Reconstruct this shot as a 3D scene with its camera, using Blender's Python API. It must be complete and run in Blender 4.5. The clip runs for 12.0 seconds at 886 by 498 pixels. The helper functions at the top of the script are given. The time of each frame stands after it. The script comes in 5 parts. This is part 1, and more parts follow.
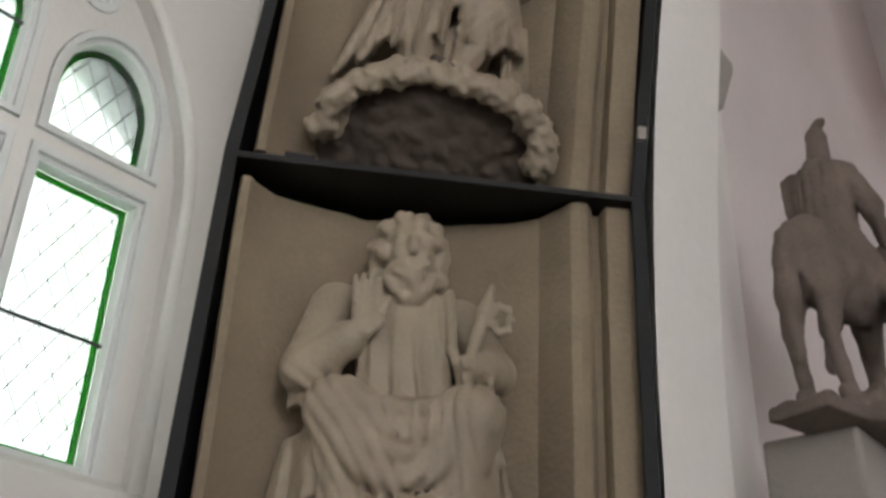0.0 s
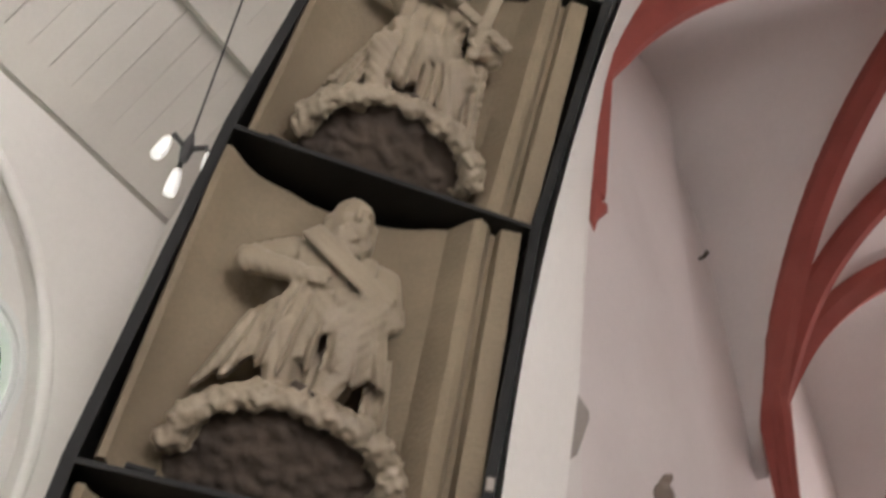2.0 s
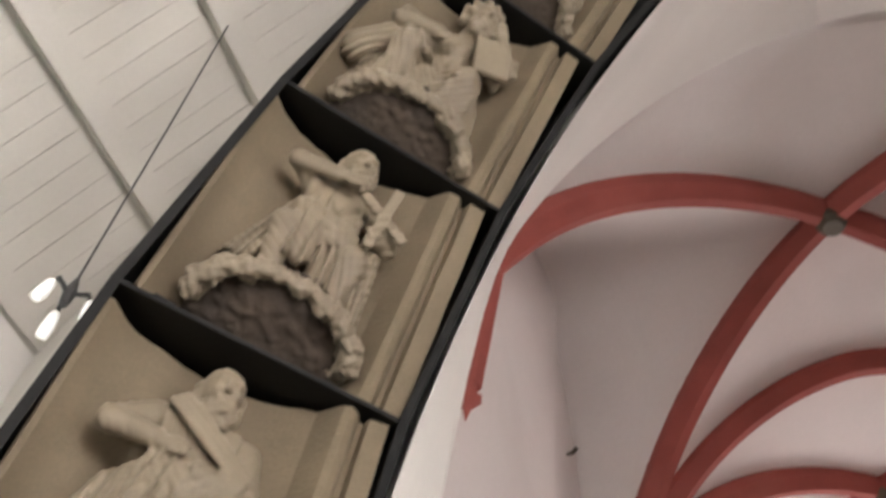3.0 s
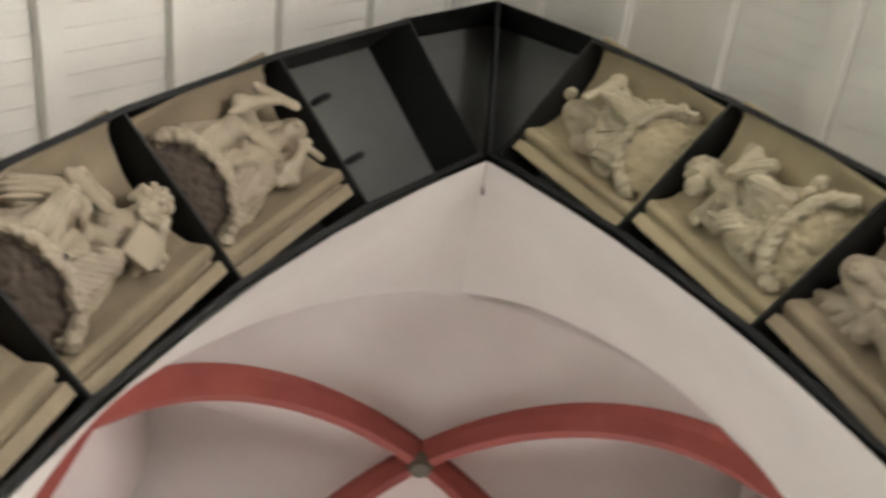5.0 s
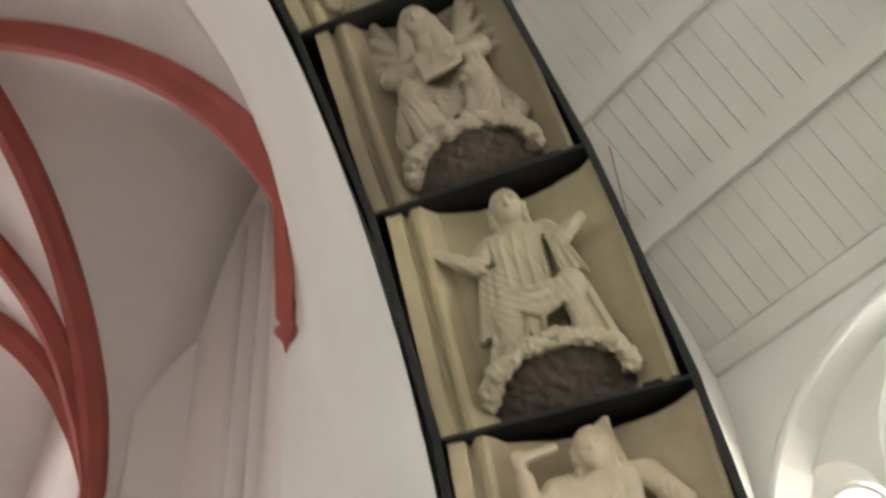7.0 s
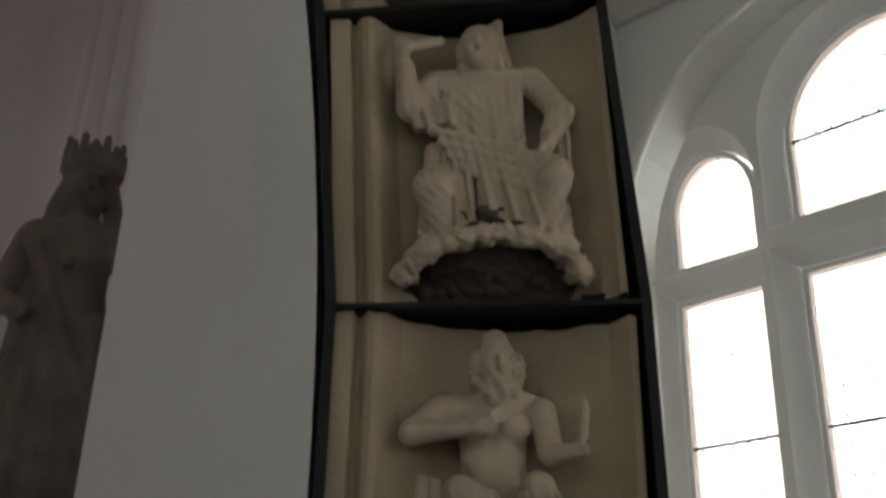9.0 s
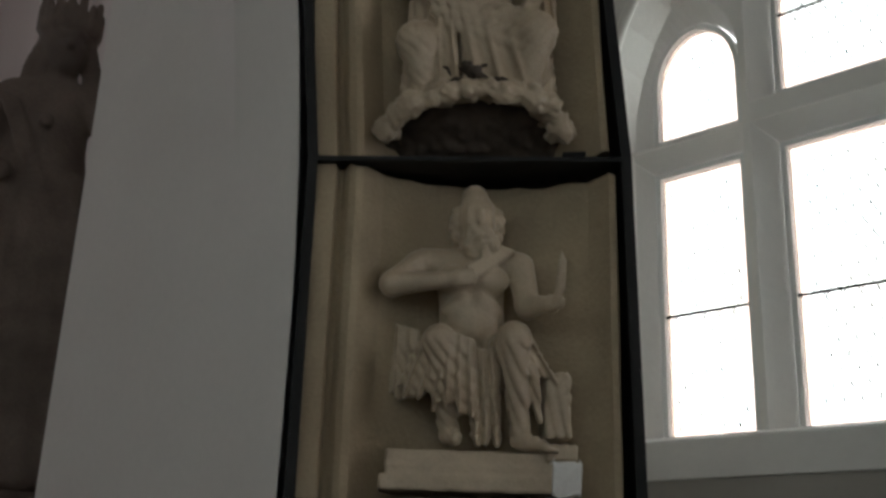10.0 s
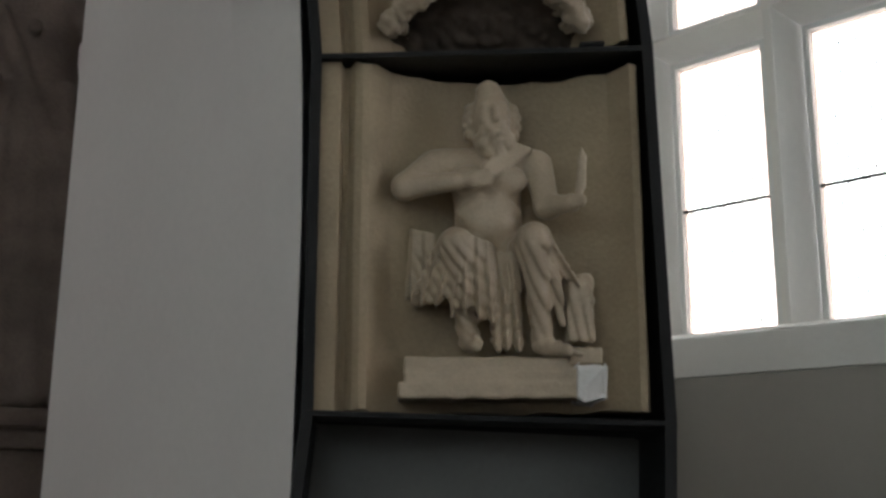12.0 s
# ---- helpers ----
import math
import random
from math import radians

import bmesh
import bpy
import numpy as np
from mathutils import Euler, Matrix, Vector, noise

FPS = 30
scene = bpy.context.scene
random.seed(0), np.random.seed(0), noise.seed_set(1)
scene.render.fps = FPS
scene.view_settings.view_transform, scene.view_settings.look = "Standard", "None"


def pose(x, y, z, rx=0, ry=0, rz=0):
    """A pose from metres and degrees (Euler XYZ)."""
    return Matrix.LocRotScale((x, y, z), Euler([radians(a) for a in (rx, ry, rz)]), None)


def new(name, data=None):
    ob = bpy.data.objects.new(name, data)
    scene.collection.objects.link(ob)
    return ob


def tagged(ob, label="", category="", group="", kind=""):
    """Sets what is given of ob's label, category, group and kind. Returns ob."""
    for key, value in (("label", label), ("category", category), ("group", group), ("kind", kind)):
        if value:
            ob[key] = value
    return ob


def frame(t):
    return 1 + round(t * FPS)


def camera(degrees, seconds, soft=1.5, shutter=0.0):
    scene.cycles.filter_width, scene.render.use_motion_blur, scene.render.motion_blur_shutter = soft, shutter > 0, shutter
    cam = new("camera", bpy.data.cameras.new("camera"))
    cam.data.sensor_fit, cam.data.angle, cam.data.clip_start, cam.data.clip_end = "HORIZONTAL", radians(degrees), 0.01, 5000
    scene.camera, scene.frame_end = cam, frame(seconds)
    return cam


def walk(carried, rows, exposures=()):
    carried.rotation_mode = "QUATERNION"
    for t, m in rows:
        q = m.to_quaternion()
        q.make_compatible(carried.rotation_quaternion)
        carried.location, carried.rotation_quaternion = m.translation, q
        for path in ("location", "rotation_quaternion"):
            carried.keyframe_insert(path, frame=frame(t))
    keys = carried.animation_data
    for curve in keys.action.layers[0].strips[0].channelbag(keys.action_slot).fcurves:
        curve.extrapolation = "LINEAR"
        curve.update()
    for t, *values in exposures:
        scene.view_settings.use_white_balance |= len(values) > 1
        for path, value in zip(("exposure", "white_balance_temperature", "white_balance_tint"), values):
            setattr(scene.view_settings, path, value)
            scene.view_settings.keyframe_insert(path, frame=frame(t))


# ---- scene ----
cam = camera(46.30, 12.0, soft=2.9, shutter=0.45)
# seconds, place in metres, turn in degrees
PATH = (
    (0.0, -0.754, 0.247, 1.427, 118.72, -1.94, 40.30),
    (0.5, -0.738, 0.234, 1.475, 120.79, -1.26, 39.78),
    (1.0, -0.707, 0.212, 1.530, 123.37, -2.04, 38.26),
    (1.5, -0.682, 0.203, 1.551, 127.83, -2.98, 35.34),
    (2.0, -0.649, 0.189, 1.552, 133.25, -4.23, 30.92),
    (2.5, -0.606, 0.140, 1.605, 136.97, -5.70, 25.58),
    (3.0, -0.578, 0.105, 1.572, 142.63, -5.32, 20.75),
    (3.2, -0.537, 0.077, 1.567, 144.28, -5.59, 18.52),
    (4.8, -0.325, -0.190, 1.587, 151.65, -2.51, -2.51),
    (5.0, -0.380, -0.227, 1.596, 151.57, -0.63, -5.77),
    (5.5, -0.360, -0.281, 1.644, 147.22, 3.71, -16.21),
    (6.0, -0.280, -0.327, 1.684, 142.71, 4.43, -24.25),
    (6.5, -0.198, -0.348, 1.670, 138.23, 4.91, -29.50),
    (7.0, -0.088, -0.317, 1.700, 132.39, 3.35, -35.21),
    (7.5, -0.022, -0.209, 1.636, 128.29, 0.47, -40.98),
    (7.7, -0.029, -0.210, 1.610, 126.28, -0.29, -42.87),
    (9.3, 0.102, -0.109, 1.525, 112.37, -2.18, -46.18),
    (9.5, 0.104, -0.104, 1.492, 111.14, -2.74, -46.59),
    (10.0, 0.091, -0.114, 1.464, 108.49, -2.02, -47.17),
    (10.5, 0.097, -0.047, 1.468, 105.45, -0.64, -47.63),
    (11.0, 0.110, 0.006, 1.475, 103.39, 0.69, -47.81),
    (11.5, 0.124, 0.006, 1.493, 102.47, 0.98, -47.51),
    (12.0, 0.143, -0.024, 1.497, 102.96, -0.40, -46.55),
)
EXPOSURES = ((0.0, -2.35, 6150, 12), (1.0, -2.2, 6250, 14), (2.0, -1.95, 6450, 15), (3.0, -1.7, 6500, 14), (5.0, -1.45, 6500, 9), (6.5, -1.5, 6450, 8), (7.5, -1.6, 6400, 7), (8.4, -2.5, 6250, 8), (9.3, -3.5, 6000, 8), (10.5, -3.45, 5950, 8), (11.5, -3.1, 5850, 8), (12.0, -3.0, 5850, 9))
walk(cam, [(row[0], pose(*row[1:])) for row in PATH], EXPOSURES)

# ---- plan ----
NAVE = 3.1          # half width of the nave
EAVES = {-1: 4.21, 1: 4.26}   # heights at which the boarded ceiling starts
RIDGE = 7.63        # height of its ridge
FRONT = 1.85        # front face of the arch wall
REAR = 2.9          # rear edge of the arch opening
BACK = -7.0         # end of the nave behind the camera
AXIS = -0.14        # middle of the choir
CHOIR = 1.78        # half width of its vault
BAYS = (2.9, 5.44, 8.1)       # where the vault bays begin and end
SPRING, CROWN = 4.55, 6.91    # heights of the vault
WINDOWS = {-1: (0.80, 0.957, 3.05, 1.03), 1: (0.98, 0.96, 3.24, 0.97)}  # middle, half width, spring and rise of the window arches
CHOIR_END = 10.0
SIDES = (-1, 1)

# ---- light ----
world = bpy.data.worlds.new("sky")
scene.world = world
world.use_nodes = True
wn = world.node_tree.nodes
sky = wn.new("ShaderNodeTexSky")
sky.sky_type, sky.sun_disc, sky.sun_elevation, sky.sun_rotation = "NISHITA", False, radians(48), radians(110)
wn["Background"].inputs[1].default_value = 0.15
world.node_tree.links.new(sky.outputs[0], wn["Background"].inputs[0])


def window_light(name, x, y, z, wide, high, rx, ry, rz, watts, colour=(1, 0.98, 0.95)):
    lamp = bpy.data.lights.new(name, "AREA")
    lamp.shape, lamp.size, lamp.size_y, lamp.energy, lamp.color = "RECTANGLE", wide, high, watts, colour
    ob = new(name, lamp)
    ob.matrix_world = pose(x, y, z, rx, ry, rz)
    return ob

# daylight entering through the nave windows and the choir window
for side in SIDES:
    # steps -3.1 and -6.0 are unseen openings, added to light the nave
    for step in (0, -3.1, -6.0):
        wy = WINDOWS[side][0] + step
        tint = (0.96, 1, 0.96) if side < 0 else (1, 0.97, 0.93)
        window_light("window_daylight", side * (NAVE + 0.62), wy, 3.05, 2.3, 2.5, 90, 0, 90 * side, {0: 300, -3.1: 150, -6.0: 70}[step] if side < 0 else {0: 420, -3.1: 440, -6.0: 150}[step], tint)
window_light("choir_daylight", AXIS, CHOIR_END + 0.2, 3.9, 1.9, 3.6, 90, 0, 180, 560, (1, 0.93, 0.89))

# ---- materials ----


def material(name, colour, rough=0.7, metal=0.0, spread=0.12, scale=3.0, fine=60.0, bump=0.15, dirt=None, dirt_scale=1.2, amount=0.4, gloss_level=0.5):
    m = bpy.data.materials.new(name)
    m.use_nodes = True
    n, link = m.node_tree.nodes, m.node_tree.links.new
    shader = n["Principled BSDF"]
    shader.inputs["Metallic"].default_value = metal
    shader.inputs["Specular IOR Level"].default_value = gloss_level
    coords = n.new("ShaderNodeTexCoord")
    big, small = n.new("ShaderNodeTexNoise"), n.new("ShaderNodeTexNoise")
    for node, value, detail in ((big, scale, 5.0), (small, fine, 6.0)):
        node.inputs["Scale"].default_value, node.inputs["Detail"].default_value = value, detail
        link(coords.outputs["Object"], node.inputs["Vector"])
    ramp = n.new("ShaderNodeValToRGB")
    low = [c * (1 - spread) for c in colour]
    high = [min(1, c * (1 + spread)) for c in colour]
    ramp.color_ramp.elements[0].position, ramp.color_ramp.elements[1].position = 0.3, 0.7
    ramp.color_ramp.elements[0].color, ramp.color_ramp.elements[1].color = (*low, 1), (*high, 1)
    mix = n.new("ShaderNodeMath")
    mix.operation = "MULTIPLY_ADD"
    mix.inputs[1].default_value = 0.35
    link(small.outputs["Fac"], mix.inputs[0])
    scaled = n.new("ShaderNodeMath")
    scaled.operation = "MULTIPLY"
    scaled.inputs[1].default_value = 0.65
    link(big.outputs["Fac"], scaled.inputs[0])
    link(scaled.outputs[0], mix.inputs[2])
    link(mix.outputs[0], ramp.inputs["Fac"])
    out = ramp.outputs["Color"]
    if dirt:
        patch = n.new("ShaderNodeTexNoise")
        patch.inputs["Scale"].default_value, patch.inputs["Detail"].default_value = dirt_scale, 8.0
        link(coords.outputs["Object"], patch.inputs["Vector"])
        fade = n.new("ShaderNodeMapRange")
        fade.inputs["From Min"].default_value, fade.inputs["From Max"].default_value = 0.5, 0.72
        fade.inputs["To Max"].default_value = amount
        link(patch.outputs["Fac"], fade.inputs["Value"])
        blend = n.new("ShaderNodeMix")
        blend.data_type = "RGBA"
        link(fade.outputs["Result"], blend.inputs[0])
        link(out, blend.inputs[6])
        blend.inputs[7].default_value = (*dirt, 1)
        out = blend.outputs[2]
    link(out, shader.inputs["Base Color"])
    gloss = n.new("ShaderNodeMapRange")
    gloss.inputs["To Min"].default_value, gloss.inputs["To Max"].default_value = max(0.02, rough - 0.12), min(1, rough + 0.12)
    link(small.outputs["Fac"], gloss.inputs["Value"])
    link(gloss.outputs["Result"], shader.inputs["Roughness"])
    relief = n.new("ShaderNodeBump")
    relief.inputs["Strength"].default_value, relief.inputs["Distance"].default_value = bump, 0.01
    link(small.outputs["Fac"], relief.inputs["Height"])
    link(relief.outputs["Normal"], shader.inputs["Normal"])
    return m


WHITE = material("white_plaster", (0.78, 0.76, 0.72), 0.85, spread=0.05, scale=1.4, fine=45, bump=0.12, dirt=(0.66, 0.63, 0.6), amount=0.35)
CHOIR_WHITE = material("choir_plaster", (0.76, 0.71, 0.69), 0.88, spread=0.06, scale=1.1, fine=40, bump=0.15, dirt=(0.62, 0.56, 0.54), amount=0.4)
BOARD = material("painted_board", (0.64, 0.615, 0.565), 0.6, spread=0.06, scale=2.0, fine=70, bump=0.1, dirt=(0.5, 0.47, 0.42), amount=0.5)
RED = material("red_rib_paint", (0.33, 0.075, 0.06), 0.75, spread=0.18, scale=3, fine=50, bump=0.25, dirt=(0.42, 0.14, 0.11), amount=0.5)
STEEL = material("black_steel", (0.013, 0.0135, 0.0135), 0.6, 0.0, spread=0.35, scale=4, fine=80, bump=0.1, dirt=(0.026, 0.026, 0.025), amount=0.5, gloss_level=0.2)
GREY_STEEL = material("grey_primed_steel", (0.11, 0.112, 0.105), 0.5, 0.2, spread=0.2, scale=3, fine=60, bump=0.08, dirt=(0.07, 0.07, 0.065), amount=0.6)
STONE = material("cast_stone", (0.215, 0.172, 0.112), 0.75, spread=0.22, scale=5, fine=90, bump=0.3, dirt=(0.11, 0.084, 0.054), dirt_scale=2.5, amount=0.75)
FIGURE = material("cast_figure", (0.275, 0.228, 0.162), 0.52, spread=0.16, scale=9, fine=120, bump=0.2, dirt=(0.18, 0.14, 0.105), dirt_scale=4, amount=0.5)
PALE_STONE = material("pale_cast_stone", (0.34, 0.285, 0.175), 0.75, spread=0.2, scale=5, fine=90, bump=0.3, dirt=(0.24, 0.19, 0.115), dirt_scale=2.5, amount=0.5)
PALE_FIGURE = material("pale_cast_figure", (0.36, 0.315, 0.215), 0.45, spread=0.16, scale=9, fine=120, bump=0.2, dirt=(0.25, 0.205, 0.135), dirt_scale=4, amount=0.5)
# dark brown that puts the shade under the clouds into the colour
SHADED_CAST = material("shaded_cast", (0.062, 0.045, 0.031), 0.85, spread=0.3, scale=8, fine=90, bump=0.3, dirt=(0.035, 0.029, 0.024), dirt_scale=5, amount=0.6)
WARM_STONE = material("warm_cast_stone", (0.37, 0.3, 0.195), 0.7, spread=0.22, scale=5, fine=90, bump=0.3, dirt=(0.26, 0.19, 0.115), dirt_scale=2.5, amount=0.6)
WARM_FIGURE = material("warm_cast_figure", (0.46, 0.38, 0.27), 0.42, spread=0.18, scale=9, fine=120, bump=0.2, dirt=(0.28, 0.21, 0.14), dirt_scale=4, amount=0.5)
DARK_STONE = material("weathered_statue", (0.17, 0.135, 0.11), 0.8, spread=0.3, scale=7, fine=80, bump=0.4, dirt=(0.08, 0.065, 0.055), dirt_scale=3, amount=0.7)
CONSOLE = material("console_stone", (0.34, 0.31, 0.28), 0.8, spread=0.15, scale=6, fine=80, bump=0.25, dirt=(0.22, 0.2, 0.18), dirt_scale=3)
PLASTER_CHIP = material("fresh_plaster", (0.8, 0.79, 0.76), 0.8, spread=0.06, scale=20, fine=90, bump=0.3)
FRAME_PAINT = material("window_paint", (0.75, 0.76, 0.74), 0.5, spread=0.04, scale=4, fine=60, bump=0.06)
LEAD = material("lead_came", (0.1, 0.1, 0.1), 0.55, 0.6, spread=0.2, scale=20, fine=90)
FLOOR = material("stone_floor", (0.13, 0.115, 0.1), 0.5, spread=0.2, scale=2, fine=40, bump=0.1, dirt=(0.08, 0.07, 0.062))
BRASS = material("dark_boss", (0.1, 0.085, 0.06), 0.6, spread=0.3, scale=12, fine=80)
# grey toned down for the backlit shade of the lower wall
SILL = material("grey_wainscot_shaded", (0.3, 0.28, 0.25), 0.6, spread=0.06, scale=2, fine=50, bump=0.08)

# ---- building helpers ----


def part(name, bm, mat, parent=None, label="", smooth=False):
    me = bpy.data.meshes.new(name)
    bmesh.ops.recalc_face_normals(bm, faces=bm.faces)
    bm.to_mesh(me)
    bm.free()
    me.materials.append(mat)
    if smooth:
        me.polygons.foreach_set("use_smooth", [True] * len(me.polygons))
    ob = new(name, me)
    ob.parent = parent
    if label:
        tagged(ob, label)
    return ob


def thing(name, label, category, group="", kind="", m=None):
    ob = tagged(new(name), label, category, group, kind)
    if m is not None:
        ob.matrix_world = m
    return ob


def add_box(bm, lo, hi, m=None, bevel=0.0):
    vs = [bm.verts.new((x, y, z)) for x in (lo[0], hi[0]) for y in (lo[1], hi[1]) for z in (lo[2], hi[2])]
    fs = [bm.faces.new([vs[i] for i in q]) for q in ((0, 1, 3, 2), (4, 6, 7, 5), (0, 4, 5, 1), (2, 3, 7, 6), (0, 2, 6, 4), (1, 5, 7, 3))]
    if bevel:
        es = list({e for f in fs for e in f.edges})
        got = bmesh.ops.bevel(bm, geom=es, offset=bevel, segments=2, affect="EDGES", profile=0.5)
        vs = list({v for f in got["faces"] for v in f.verts} | {v for v in vs if v.is_valid})
    if m is not None:
        bmesh.ops.transform(bm, matrix=m, verts=vs)
    return vs


def box(lo, hi, m=None, bevel=0.0):
    bm = bmesh.new()
    add_box(bm, lo, hi, m, bevel)
    return bm


def add_prism(bm, outline, vector):
    """A closed outline of points swept along a vector."""
    a = [bm.verts.new(p) for p in outline]
    b = [bm.verts.new(Vector(p) + Vector(vector)) for p in outline]
    n = len(a)
    bm.faces.new(a)
    bm.faces.new(b[::-1])
    for i in range(n):
        bm.faces.new((a[i], a[(i + 1) % n], b[(i + 1) % n], b[i]))


def prism(outline, vector):
    bm = bmesh.new()
    add_prism(bm, outline, vector)
    return bm


def add_tube(bm, points, radii, sides=8, flat=1.0, up=(0, 0, 1)):
    """A tube through points; flat squeezes it across."""
    rings = []
    pts = [Vector(p) for p in points]
    for i, p in enumerate(pts):
        along = (pts[min(i + 1, len(pts) - 1)] - pts[max(i - 1, 0)]).normalized()
        a = along.cross(Vector(up))
        if a.length < 1e-4:
            a = along.cross(Vector((1, 0, 0)))
        a.normalize()
        b = a.cross(along).normalized()
        r = radii[i] if isinstance(radii, (list, tuple)) else radii
        rings.append([bm.verts.new(p + a * (r * flat * math.cos(q)) + b * (r * math.sin(q))) for q in [2 * math.pi * k / sides for k in range(sides)]])
    for r0, r1 in zip(rings, rings[1:]):
        for k in range(sides):
            bm.faces.new((r0[k], r0[(k + 1) % sides], r1[(k + 1) % sides], r1[k]))
    bm.faces.new(rings[0][::-1])
    bm.faces.new(rings[-1])


def tube(points, radii, sides=8, flat=1.0, up=(0, 0, 1)):
    bm = bmesh.new()
    add_tube(bm, points, radii, sides, flat, up)
    return bm

INNER_ARC = (-5.170, 2.002, 6.795, -0.0498, 0.1247, 1.809)
OUTER_ARC = (-5.327, 1.782, 7.544, -0.0180, 0.1190, 1.216)

from mathutils.geometry import tessellate_polygon

# ---- arch of the steel frame ----


def ring_node(side, k, outer):
    """The corner where a shelf meets the rim of the frame; k counts the shelves from the lowest."""
    if outer:
        cx, cz, r, a0, da, y = OUTER_ARC
    else:
        cx, cz, r, a0, da, y = INNER_ARC
    a = a0 + k * da
    return Vector((side * (cx + r * math.cos(a)), y, cz + r * math.sin(a)))


def arch_x(z, scale=1.0):
    """Half width of the pointed arch at a height."""
    cx, cz, r = INNER_ARC[:3]
    if z < cz:
        return cx + r
    return max(0.0, cx + math.sqrt(max(0.0, r * r - (z - cz) ** 2)))


APEX = INNER_ARC[1] + math.sqrt(INNER_ARC[2] ** 2 - INNER_ARC[0] ** 2)

# ---- structure ----
floor = part("floor", box((-NAVE - 0.4, BACK - 0.4, -0.2), (NAVE + 0.4, CHOIR_END + 0.4, 0)), FLOOR)
tagged(floor, "worn grey stone floor of the church", "floor", kind="structure")


def super_arch(u):
    return math.sqrt(max(0.0, 1 - abs(u) ** 1.74))


def arc_points(cx, cz, r, n=36):
    """Half of a pointed arch from the floor to its apex: (x, z)."""
    end = math.acos(-cx / r)
    return [(cx + r, 0.0)] + [(cx + r * math.cos(end * i / n), cz + r * math.sin(end * i / n)) for i in range(n + 1)]


def wall_with_arch():
    """The wall with the pointed arch: hollowed behind the steel frame, its soffit opening into a rounder arch at the rear."""
    cx, cz, r = INNER_ARC[:3]
    ox, oz, orad = OUTER_ARC[:3]
    jamb = cx + r
    bm = bmesh.new()
    for side in SIDES:
        rear = []
        back_jamb = 1.9 if side < 0 else 1.56
        for i in range(37):
            b = i / 36 * math.pi / 2
            x = math.cos(b) ** 0.8
            rear.append((back_jamb * x, SPRING + (CROWN - 0.03 - SPRING) * super_arch(x)))
        rear = [(back_jamb, 0.0)] + rear
        loops = []
        loops.append([(x, REAR, z) for x, z in rear])
        crease = []
        for (fx, fz), (rx, rz) in zip(arc_points(cx, cz, r), rear):
            fade = min(1.0, max(0.0, (fz - 3.0) / 0.9))
            fade = fade * fade * (3 - 2 * fade)
            mx, mz = fx + (rx - fx) * 0.27, fz + (rz - fz) * 0.27
            crease.append(((fx - (0.012 if side < 0 else 0.024)) * (1 - fade) + mx * fade, FRONT + 0.245, fz * (1 - fade) + mz * fade))
        loops.append(crease)
        loops.append([(x, FRONT - 0.005, z) for x, z in arc_points(cx, cz, r)])
        loops.append([(x, FRONT + 0.23, z) for x, z in arc_points(cx, cz, r + 0.23)])
        loops.append([(x, OUTER_ARC[5] + 0.26, z) for x, z in arc_points(ox, oz, orad + 0.2)])
        loops.append([(NAVE + 0.1, 1.95, min(z, EAVES[side]) if i < 22 else EAVES[side] + (RIDGE + 0.1 - EAVES[side]) * (i - 21) / 16 * 0.98) if i < 22 else ((NAVE + 0.1) * (1 - (i - 21) / 16), 1.95, EAVES[side] + (RIDGE + 0.25 - EAVES[side]) * (i - 21) / 16) for i, (x, z) in enumerate(rear)])
        made = [[bm.verts.new((side * x if abs(x) > 1e-6 else 0.0, y, z)) for x, y, z in loop] for loop in loops]
        for a, b in zip(made, made[1:]):
            for i in range(len(a) - 1):
                bm.faces.new((a[i], a[i + 1], b[i + 1], b[i]))
    bmesh.ops.remove_doubles(bm, verts=bm.verts, dist=0.003)
    return bm


bm = wall_with_arch()
bm.normal_update()
for e in bm.edges:
    e.smooth = len(e.link_faces) == 2 and e.calc_face_angle(0.0) < 0.3
arch_wall = part("wall_arch", bm, WHITE, smooth=True)
tagged(arch_wall, "white plastered wall with a pointed arch opening", "wall", kind="structure")


def sheet_with_holes(outline, holes, place, depth):
    """A flat slab with holes: outline and holes are (u, v) loops, place puts them into the world, depth sweeps them."""
    bm = bmesh.new()
    loops = [[Vector((u, v, 0)) for u, v in loop] for loop in (outline, *holes)]
    vs = [bm.verts.new(place(p.x, p.y)) for loop in loops for p in loop]
    for tri in tessellate_polygon(loops):
        bm.faces.new([vs[i] for i in tri])
    got = bmesh.ops.extrude_face_region(bm, geom=list(bm.faces))
    bmesh.ops.translate(bm, vec=depth, verts=[v for v in got["geom"] if isinstance(v, bmesh.types.BMVert)])
    return bm


def arch_loop(middle, half, low, spring, rise, n=20, power=2.0):
    pts = [(middle + half, low)]
    for i in range(n + 1):
        a = math.pi * i / n
        c, s = math.cos(a), math.sin(a)
        pts.append((middle + half * c, spring + rise * (abs(s) ** (2 / power))))
    return pts + [(middle - half, low)]


